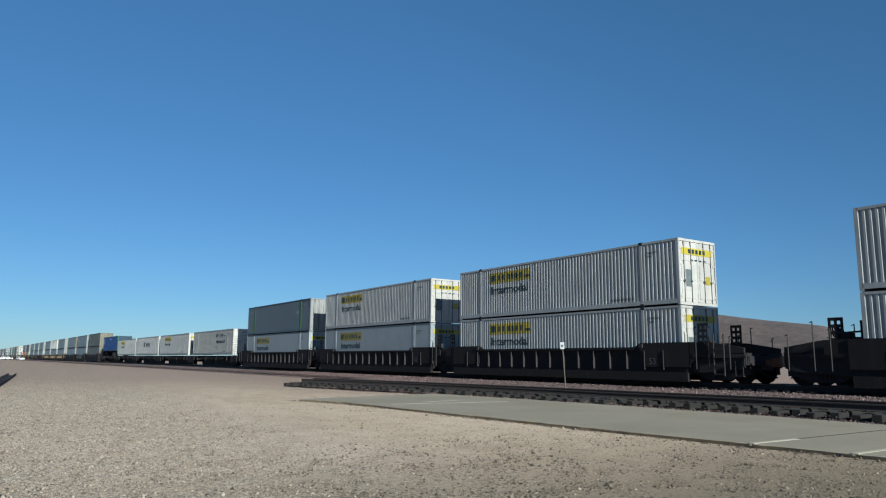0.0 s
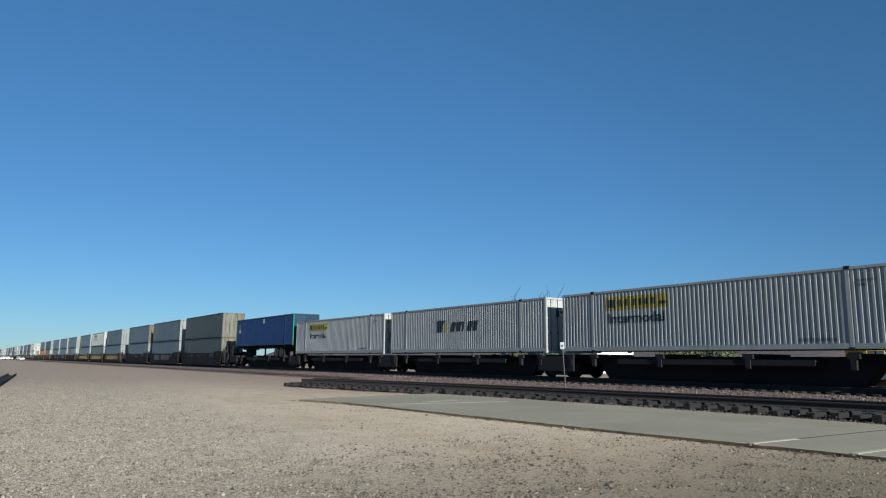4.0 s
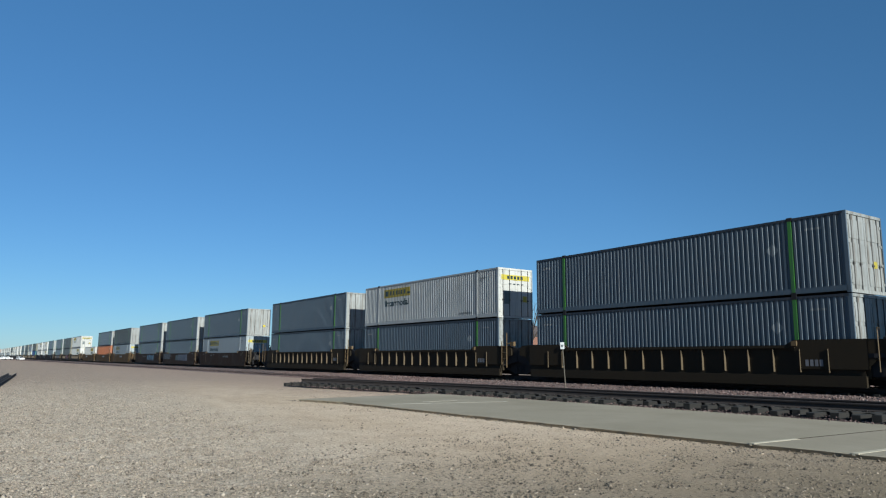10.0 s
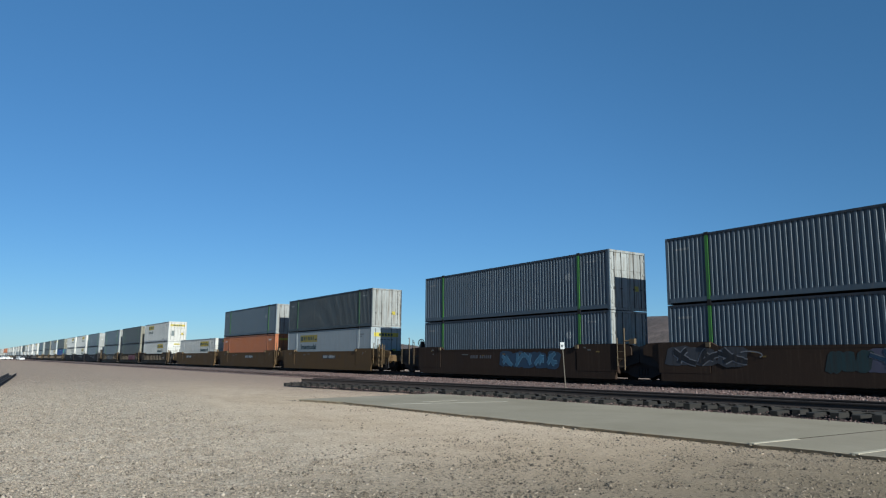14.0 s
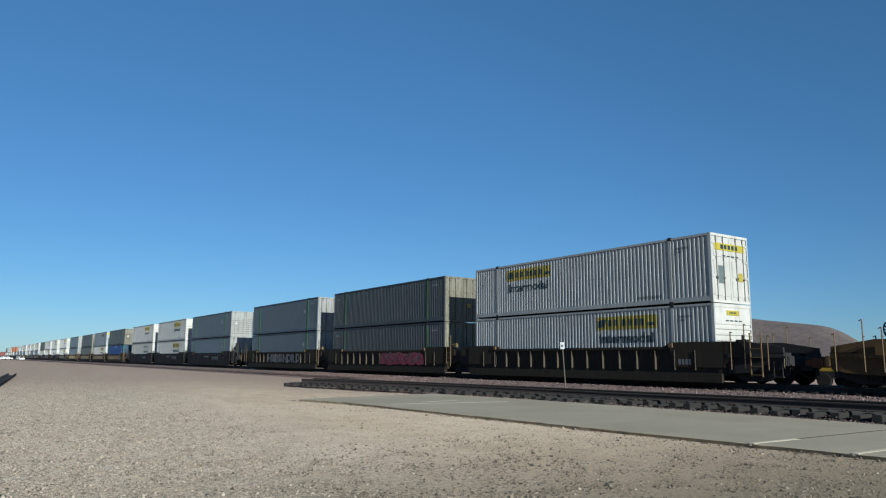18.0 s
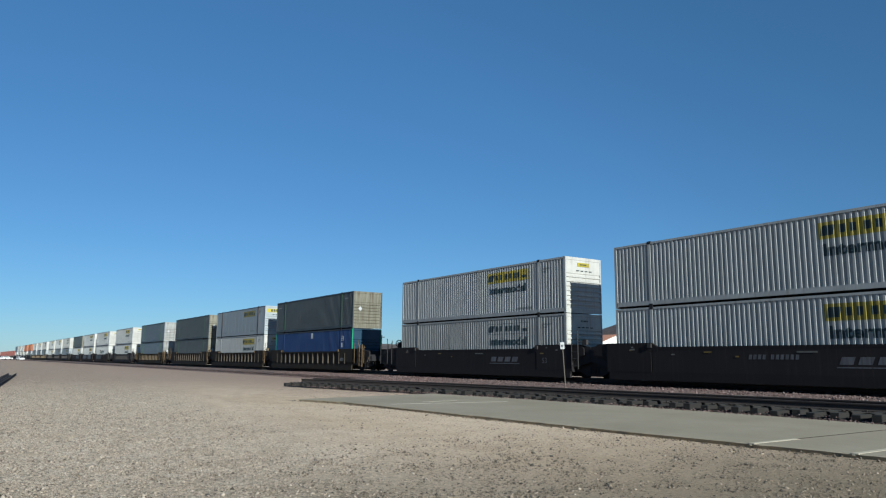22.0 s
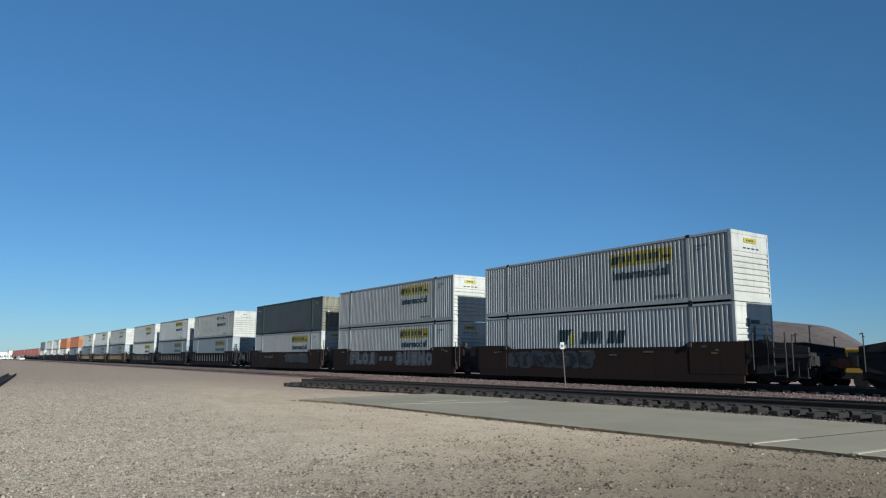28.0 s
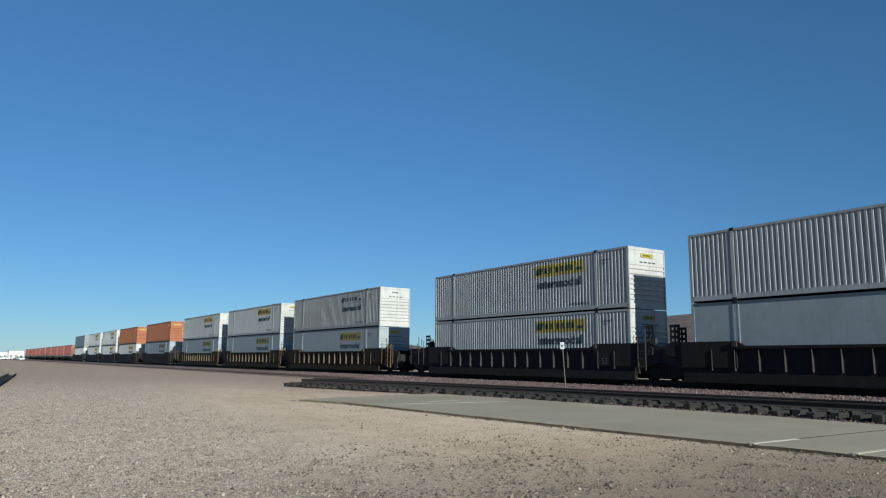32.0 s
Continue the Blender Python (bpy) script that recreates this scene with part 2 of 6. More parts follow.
def stone_material(name, stops, rough=0.9):
    """Loose stones: every stone its own tone."""
    m, n, l, b = node_material(name, rough)
    g = n.new("ShaderNodeNewGeometry")
    col = ramp_of(n, l, g.outputs["Random Per Island"], stops)
    v = coords(n, l, (1, 1, 1))
    f = noise_of(n, l, v, 30.0, 3, 0.6)
    sp = ramp_of(n, l, f, [(0.35, (0.75, 0.75, 0.75)), (0.65, (1.1, 1.1, 1.1))])
    l.new(mix_of(n, l, 1.0, col, sp, "MULTIPLY"), b.inputs["Base Color"])
    return m


def bed_material():
    m, n, l, b = node_material("crushed_stone_bed", 0.95)
    v = coords(n, l, (1, 1, 1))
    vor = n.new("ShaderNodeTexVoronoi")
    vor.inputs["Scale"].default_value = 13.0
    l.new(v, vor.inputs["Vector"])
    col = ramp_of(n, l, vor.outputs["Color"], [(0.15, (0.055, 0.036, 0.032)), (0.5, (0.120, 0.080, 0.070)), (0.85, (0.20, 0.148, 0.130))])
    big = noise_of(n, l, v, 0.5, 4)
    dk = ramp_of(n, l, big, [(0.3, (0.75, 0.72, 0.70)), (0.7, (1.1, 1.05, 1.0))])
    l.new(mix_of(n, l, 1.0, col, dk, "MULTIPLY"), b.inputs["Base Color"])
    bump_of(n, l, b, vor.outputs["Distance"], 0.9, 0.06)
    return m


def concrete_material():
    m, n, l, b = node_material("worn_grey_concrete", 0.95)
    b.inputs["Specular IOR Level"].default_value = 0.15
    v = coords(n, l, (1, 1, 1))
    big = noise_of(n, l, v, 0.35, 6, 0.65)
    col = ramp_of(n, l, big, [(0.3, (0.224, 0.194, 0.138)), (0.55, (0.266, 0.232, 0.170)), (0.75, (0.306, 0.268, 0.20))])
    fine = noise_of(n, l, v, 40.0, 4, 0.7)
    sp = ramp_of(n, l, fine, [(0.3, (0.85, 0.85, 0.85)), (0.6, (1.04, 1.04, 1.04))])
    col = mix_of(n, l, 1.0, col, sp, "MULTIPLY")
    stain = noise_of(n, l, v, 1.6, 5, 0.7)
    sf = ramp_of(n, l, stain, [(0.60, (0, 0, 0)), (0.80, (0.35, 0.35, 0.35))])
    col = mix_of(n, l, sf, col, (0.15, 0.125, 0.097))
    l.new(col, b.inputs["Base Color"])
    bump_of(n, l, b, fine, 0.2, 0.01)
    return m


def wood_tie_material():
    m, n, l, b = node_material("weathered_tie_wood", 0.9)
    v = coords(n, l, (14, 1.2, 14))
    g = noise_of(n, l, v, 3.0, 6, 0.7)
    col = ramp_of(n, l, g, [(0.3, (0.004, 0.0035, 0.003)), (0.6, (0.011, 0.009, 0.007)), (0.8, (0.03, 0.025, 0.02))])
    l.new(col, b.inputs["Base Color"])
    bump_of(n, l, b, g, 0.6, 0.02)
    return m


def rail_material():
    m, n, l, b = node_material("rusted_rail_steel", 0.88)
    v = coords(n, l, (0.6, 3, 3))
    g = noise_of(n, l, v, 4.0, 5, 0.7)
    col = ramp_of(n, l, g, [(0.3, (0.014, 0.0105, 0.0095)), (0.7, (0.034, 0.024, 0.020))])
    l.new(col, b.inputs["Base Color"])
    bump_of(n, l, b, g, 0.2, 0.01)
    return m


def hill_material():
    m, n, l, b = node_material("dry_desert_hillside", 1.0)
    v = coords(n, l, (1, 1, 1))
    g = noise_of(n, l, v, 0.012, 8, 0.7)
    col = ramp_of(n, l, g, [(0.3, (0.066, 0.049, 0.047)), (0.5, (0.096, 0.070, 0.062)), (0.7, (0.132, 0.098, 0.082))])
    f = noise_of(n, l, v, 0.10, 6, 0.75)
    sp = ramp_of(n, l, f, [(0.4, (0.62, 0.64, 0.60)), (0.6, (1.05, 1.05, 1.05))])
    l.new(mix_of(n, l, 1.0, col, sp, "MULTIPLY"), b.inputs["Base Color"])
    bump_of(n, l, b, f, 0.5, 4.0)
    return m


def bark_material():
    m, n, l, b = node_material("grey_brown_bark", 0.95)
    v = coords(n, l, (1, 1, 0.3))
    g = noise_of(n, l, v, 9.0, 5)
    l.new(ramp_of(n, l, g, [(0.3, (0.022, 0.016, 0.012)), (0.7, (0.062, 0.046, 0.036))]), b.inputs["Base Color"])
    return m


def leaf_material():
    m, n, l, b = node_material("dusty_shrub_leaf", 0.9)
    g = n.new("ShaderNodeNewGeometry")
    l.new(ramp_of(n, l, g.outputs["Random Per Island"], [(0.0, (0.045, 0.055, 0.022)), (0.6, (0.085, 0.095, 0.042)), (1.0, (0.13, 0.135, 0.065))]), b.inputs["Base Color"])
    return m


M_GROUND, M_BED, M_SLAB, M_TIE, M_RAIL = ground_material(), bed_material(), concrete_material(), wood_tie_material(), rail_material()
M_HILL, M_BARK, M_LEAF = hill_material(), bark_material(), leaf_material()
M_STONE = stone_material("pinkish_crushed_stone", [(0.0, (0.028, 0.017, 0.016)), (0.35, (0.082, 0.047, 0.042)), (0.75, (0.138, 0.088, 0.078)), (1.0, (0.27, 0.21, 0.19))])
M_PEBBLE = stone_material("tan_pebbles", [(0.0, (0.024, 0.019, 0.013)), (0.4, (0.095, 0.074, 0.052)), (0.85, (0.180, 0.145, 0.104)), (1.0, (0.30, 0.25, 0.19))])
M_CHIP = stone_material("pale_gravel_chips", [(0.0, (0.110, 0.088, 0.067)), (0.3, (0.200, 0.163, 0.124)), (0.9, (0.262, 0.218, 0.168)), (1.0, (0.34, 0.29, 0.23))])
M_STRIPE = paint("worn_white_line_paint", (0.4144, 0.37, 0.2812), dirty=0.6, dirt=(0.2664, 0.2368, 0.1776), streak=False, gloss=0.05, rough=0.9)


# ---- mesh helpers ----
def box(bm, x0, x1, y0, y1, z0, z1):
    vs = [bm.verts.new((x, y, z)) for x in (x0, x1) for y in (y0, y1) for z in (z0, z1)]
    for f in ((0, 1, 3, 2), (4, 6, 7, 5), (0, 4, 5, 1), (2, 3, 7, 6), (0, 2, 6, 4), (1, 5, 7, 3)):
        bm.faces.new([vs[i] for i in f])


def boxes(*specs):
    bm = bmesh.new()
    for s in specs:
        box(bm, *s)
    return bm


def soft_box(x0, x1, y0, y1, z0, z1, r=0.02, seg=1):
    bm = boxes((x0, x1, y0, y1, z0, z1))
    bmesh.ops.bevel(bm, geom=bm.edges[:], offset=r, segments=seg, affect="EDGES")
    return bm


def prism(bm, profile, axis, a, b):
    """A closed profile of 2D points, drawn along an axis from a to b."""
    def at(p, s):
        return {"x": (s, p[0], p[1]), "y": (p[0], s, p[1]), "z": (p[0], p[1], s)}[axis]
    lo = [bm.verts.new(at(p, a)) for p in profile]
    hi = [bm.verts.new(at(p, b)) for p in profile]
    k = len(profile)
    for i in range(k):
        bm.faces.new((lo[i], lo[(i + 1) % k], hi[(i + 1) % k], hi[i]))
    bm.faces.new(lo[::-1])
    bm.faces.new(hi)


def tube(bm, a, b, r0, r1=None, n=8):
    a, b = Vector(a), Vector(b)
    r1 = r0 if r1 is None else r1
    d = (b - a).normalized()
    u = d.orthogonal().normalized()
    w = d.cross(u)
    lo = [bm.verts.new(a + (u * math.cos(t) + w * math.sin(t)) * r0) for t in [2 * math.pi * i / n for i in range(n)]]
    hi = [bm.verts.new(b + (u * math.cos(t) + w * math.sin(t)) * r1) for t in [2 * math.pi * i / n for i in range(n)]]
    for i in range(n):
        bm.faces.new((lo[i], lo[(i + 1) % n], hi[(i + 1) % n], hi[i]))
    bm.faces.new(lo[::-1])
    bm.faces.new(hi)


def lathe_y(bm, profile, n=20):
    """Turn (radius, y) points round the y axis."""
    rings = []
    for r, y in profile:
        rings.append([bm.verts.new((r * math.cos(2 * math.pi * i / n), y, r * math.sin(2 * math.pi * i / n))) for i in range(n)])
    for p, q in zip(rings, rings[1:]):
        for i in range(n):
            bm.faces.new((p[i], p[(i + 1) % n], q[(i + 1) % n], q[i]))
    bm.faces.new(rings[0][::-1])
    bm.faces.new(rings[-1])


def finish(bm, name, material, smooth=False):
    bmesh.ops.recalc_face_normals(bm, faces=bm.faces[:])
    me = bpy.data.meshes.new(name)
    bm.to_mesh(me)
    bm.free()
    me.materials.append(material)
    if smooth:
        for p in me.polygons:
            p.use_smooth = True
    return me


def piece(name, me, parent, at=(0, 0, 0), label="", turn=None):
    """One mesh object, a part of parent."""
    ob = new(name, me)
    ob.parent = parent
    ob.location = at
    if turn is not None:
        ob.rotation_euler = turn
    if label:
        ob["label"] = label
    return ob


def part(name, bm, material, parent, label="", at=(0, 0, 0), smooth=False):
    return piece(name, finish(bm, name, material, smooth), parent, at, label)


LETTERS = {}


def lettering(text, height, width=None, bold=0.0):
    """The outline of words in the built-in font as a flat mesh facing -y, its lower left at the origin."""
    key = (text, height, width, bold)
    if key not in LETTERS:
        cu = bpy.data.curves.new("lettering", "FONT")
        cu.body = text
        cu.offset = bold
        cu.resolution_u = 3
        ob = bpy.data.objects.new("lettering", cu)
        scene.collection.objects.link(ob)
        me = bpy.data.meshes.new_from_object(ob.evaluated_get(bpy.context.evaluated_depsgraph_get()))
        bpy.data.objects.remove(ob)
        co = np.array([v.co for v in me.vertices])
        lo, hi = co.min(axis=0), co.max(axis=0)
        kz = height / (hi[1] - lo[1])
        kx = kz if width is None else width / (hi[0] - lo[0])
        LETTERS[key] = ([((c[0] - lo[0]) * kx, (c[1] - lo[1]) * kz) for c in co], [tuple(p.vertices) for p in me.polygons])
    return LETTERS[key]


# ---- container shape ----
LENGTH, WIDTH, HEIGHT = 16.154, 2.591, 2.896
POST = 2.06          # the lifting posts stand this far from each end
PITCH, DEPTH = 0.2145, 0.044
SIDE = -WIDTH / 2 + 0.012


def wave(x):
    """How far the corrugated side is set back at x."""
    u = (x / PITCH) % 1.0
    if u < 0.36:
        return 0.0
    if u < 0.5:
        return DEPTH * (u - 0.36) / 0.14
    if u < 0.86:
        return DEPTH
    return DEPTH * (1 - (u - 0.86) / 0.14)


def wave_breaks(x0, x1):
    xs = {x0, x1}
    k = math.floor(x0 / PITCH)
    while k * PITCH < x1:
        for u in (0.0, 0.36, 0.5, 0.86):
            x = (k + u) * PITCH
            if x0 < x < x1:
                xs.add(x)
        k += 1
    return sorted(xs)


def corrugated(bm, x0, x1, z0, z1, proud=0.0, sign=-1):
    """A strip of corrugated wall; sign -1 is the side that faces -y."""
    last = None
    for x in wave_breaks(x0, x1):
        y = sign * (-SIDE - wave(x) + proud)
        pair = (bm.verts.new((x, y, z0)), bm.verts.new((x, y, z1)))
        if last:
            bm.faces.new((last[0], pair[0], pair[1], last[1]))
        last = pair


def laid_on(bm, flat, proud):
    """Lay a flat drawing in the x-z plane on the side wall, following its waves unless the wall is flat."""
    if flat:
        for v in bm.verts:
            v.co.y = SIDE - proud
        return bm
    xs = [v.co.x for v in bm.verts]
    for x in wave_breaks(min(xs), max(xs))[1:-1]:
        bmesh.ops.bisect_plane(bm, geom=bm.verts[:] + bm.edges[:] + bm.faces[:], dist=1e-6, plane_co=(x, 0, 0), plane_no=(1, 0, 0))
    for v in bm.verts:
        v.co.y = SIDE + wave(v.co.x) - proud
    return bm


def drawing(polys):
    bm = bmesh.new()
    for p in polys:
        bm.faces.new([bm.verts.new((x, 0, z)) for x, z in p])
    return bm


def rect(x0, x1, z0, z1, lean=0.0):
    return [(x0, z0), (x1, z0), (x1 + lean, z1), (x0 + lean, z1)]


def words(text, x, z, height, width=None, bold=0.0):
    vs, fs = lettering(text, height, width, bold)
    bm = bmesh.new()
    made = [bm.verts.new((x + a, 0, z + b)) for a, b in vs]
    for f in fs:
        try:
            bm.faces.new([made[i] for i in f])
        except ValueError:
            pass
    return bm


SHAPES = {}


def shape(key, build):
    if key not in SHAPES:
        SHAPES[key] = build()
    return SHAPES[key]


def container(label, wall, ends, posts, nose_first, flat=False, corner=None, logo="", end_label="", category="container"):
    """A 53-foot box; its leading end is at x = 0 and it reaches back to -LENGTH, with its base at z = 0."""
    root = new("shipping_container")
    tagged(root, label, category, "containers of the train")
    corner = corner or wall
    hw = WIDTH / 2
    rear = -LENGTH
    seam = 0.014 if logo == "yellow_only" else 0.003
    spans = ((rear + 0.14, rear + POST - 0.06), (rear + POST + 0.06, -POST - 0.06), (-POST + 0.06, -0.14))
    for sign in (-1, 1):
        for x0, x1 in spans:
            def wall_strip():
                bm = bmesh.new()
                if flat:
                    prof = [(x0, 0.0)]
                    n = max(1, round((x1 - x0) / 1.21))
                    for i in range(1, n):
                        xs = x0 + (x1 - x0) * i / n
                        prof += [(xs - 2 * seam, 0.0), (xs - seam, seam), (xs + seam, seam), (xs + 2 * seam, 0.0)]
                    prof.append((x1, 0.0))
                    made = [(bm.verts.new((px, sign * (-SIDE - d), 0.2)), bm.verts.new((px, sign * (-SIDE - d), HEIGHT - 0.1))) for px, d in prof]
                    for p, q in zip(made, made[1:]):
                        bm.faces.new((p[0], q[0], q[1], p[1]))
                else:
                    corrugated(bm, x0, x1, 0.26, HEIGHT - 0.09, 0.0, sign)
                return finish(bm, "side_panel", wall)
            piece("side_panel", shape(("panel", wall.name, flat, sign, x0, seam), wall_strip), root)
        y0, y1 = sorted((sign * hw, sign * (hw - 0.07)))
        piece("bottom_rail", shape(("sill", wall.name, flat, sign), lambda: finish(boxes((rear + 0.1, -0.1, y0, y1, 0.065, 0.2 if flat else 0.26)), "bottom_rail", wall)), root)
        piece("top_rail", shape(("top", wall.name, sign), lambda: finish(boxes((rear + 0.1, -0.1, y0, y1, HEIGHT - 0.1, HEIGHT - 0.006)), "top_rail", {M_GREY: M_RAILDARK, M_OLIVE: M_RAILDARK, M_BLUE: M_RAILDARK, M_PLATE: M_GREY}.get(wall, wall))), root)
        for x in (rear + POST, -POST):
            piece("lifting_post", shape(("post", posts.name, sign), lambda: finish(boxes((-0.07, 0.07, y0 - 0.004 * (sign < 0), y1 + 0.004 * (sign > 0), 0.02, HEIGHT - 0.02)), "lifting_post", posts)), root, (x, 0, 0))
            if flat and sign < 0:
                for dx in (-0.105, 0.105):
                    piece("post_flange", shape(("flange", posts.name), lambda: finish(boxes((-0.034, 0.034, -hw - 0.008, -hw + 0.03, 0.13, HEIGHT - 0.115)), "post_flange", posts)), root, (x + dx, 0, 0))
            for z0, z1 in ((-0.005, 0.12), (HEIGHT - 0.11, HEIGHT + 0.028)):
                piece("lifting_casting", shape(("cast", sign, z0), lambda: finish(boxes((-0.095, 0.095, y0 - 0.006, y1 + 0.006, z0, z1)), "lifting_casting", M_BLACK)), root, (x, 0, 0))
        for x0, x1 in ((rear, rear + 0.14), (-0.14, 0.0)):
            piece("corner_post", shape(("corner", corner.name, sign, x0), lambda: finish(boxes((x0, x1, y0, y1, 0.0, HEIGHT - 0.003)), "corner_post", corner)), root)
    roof = shape(("roof", wall.name), lambda: finish(boxes((rear + 0.05, -0.05, -hw + 0.07, hw - 0.07, HEIGHT - 0.035, HEIGHT - 0.012)), "roof", wall))
    piece("roof", roof, root)
    piece("floor_pan", shape("pan", lambda: finish(boxes((rear + 0.05, -0.05, -hw + 0.07, hw - 0.07, 0.05, 0.15)), "floor_pan", M_BLACK)), root)

    def nose_wall():
        prof = [(-0.06, 0.0), (-0.004, 0.0), (-0.004, 0.22), (-0.045, 0.25)]
        for z in (0.44, 0.68, 0.92, 1.16, 1.40, 1.64, 1.88):
            prof += [(-0.045, z - 0.06), (0.004, z - 0.03), (0.004, z + 0.03), (-0.045, z + 0.06)]
        prof += [(-0.045, 2.02), (-0.02, 2.05), (-0.02, HEIGHT - 0.17), (-0.004, HEIGHT - 0.14), (-0.004, HEIGHT - 0.006), (-0.06, HEIGHT - 0.006)]
        bm = bmesh.new()
        prism(bm, prof, "y", -hw + 0.07, hw - 0.07)
        return finish(bm, "front_wall", ends)

    def door_leaf(s):
        y0, y1 = sorted((s * 0.008, s * (hw - 0.08)))
        bm = boxes((-0.07, -0.035, y0, y1, 0.14, HEIGHT - 0.12))
        for k in range(3):
            z0 = 0.28 + k * 0.82
            box(bm, -0.035, -0.018, y0 + 0.12, y1 - 0.12, z0, z0 + 0.66)
        for k in range(4):
            z0 = 0.34 + k * 0.70
            ya, yb = sorted((s * (hw - 0.20), s * (hw - 0.085)))
            box(bm, -0.036, -0.006, ya, yb, z0, z0 + 0.10)
        return finish(bm, "door", ends)
    end_x = {True: (0.0, 1), False: (rear, -1)}
    for at_front in (True, False):
        x, d = end_x[at_front]
        turn = None if at_front else (0, 0, math.pi)
        if nose_first == at_front:
            piece("front_wall", shape(("nose", ends.name), nose_wall), root, (x, 0, 0), end_label if at_front else "", turn)
        else:
            for s in (-1, 1):
                leaf = piece("door", shape(("leaf", ends.name, s), lambda: door_leaf(s)), root, (x, 0, 0), end_label if at_front else "", turn)
                for k in (0.32, 0.72):
                    def bar():
                        bm = bmesh.new()
                        tube(bm, (0, 0, 0.10), (0, 0, HEIGHT - 0.08), 0.02, n=6)
                        box(bm, -0.02, 0.02, -0.06, 0.06, 1.0, 1.06)
                        return finish(bm, "lock_bar", M_LOCKBAR)
                    piece("lock_bar", shape("bar", bar), leaf, (-0.008, s * (hw - 0.08) * k + s * 0.06, 0))
            piece("door_sill", shape(("sill_end", ends.name), lambda: finish(boxes((-0.08, -0.002, -hw + 0.07, hw - 0.07, 0.0, 0.13)), "door_sill", ends)), root, (x, 0, 0), "", turn)
            piece("door_header", shape(("header_end", ends.name), lambda: finish(boxes((-0.08, -0.002, -hw + 0.07, hw - 0.07, HEIGHT - 0.115, HEIGHT - 0.006)), "door_header", ends)), root, (x, 0, 0), "", turn)
    decorate(root, logo, nose_first, flat)
    return root


def decal(root, name, key, build, material, label=""):
    piece(name, shape(key, lambda: finish(build(), name, material)), root, label=label)


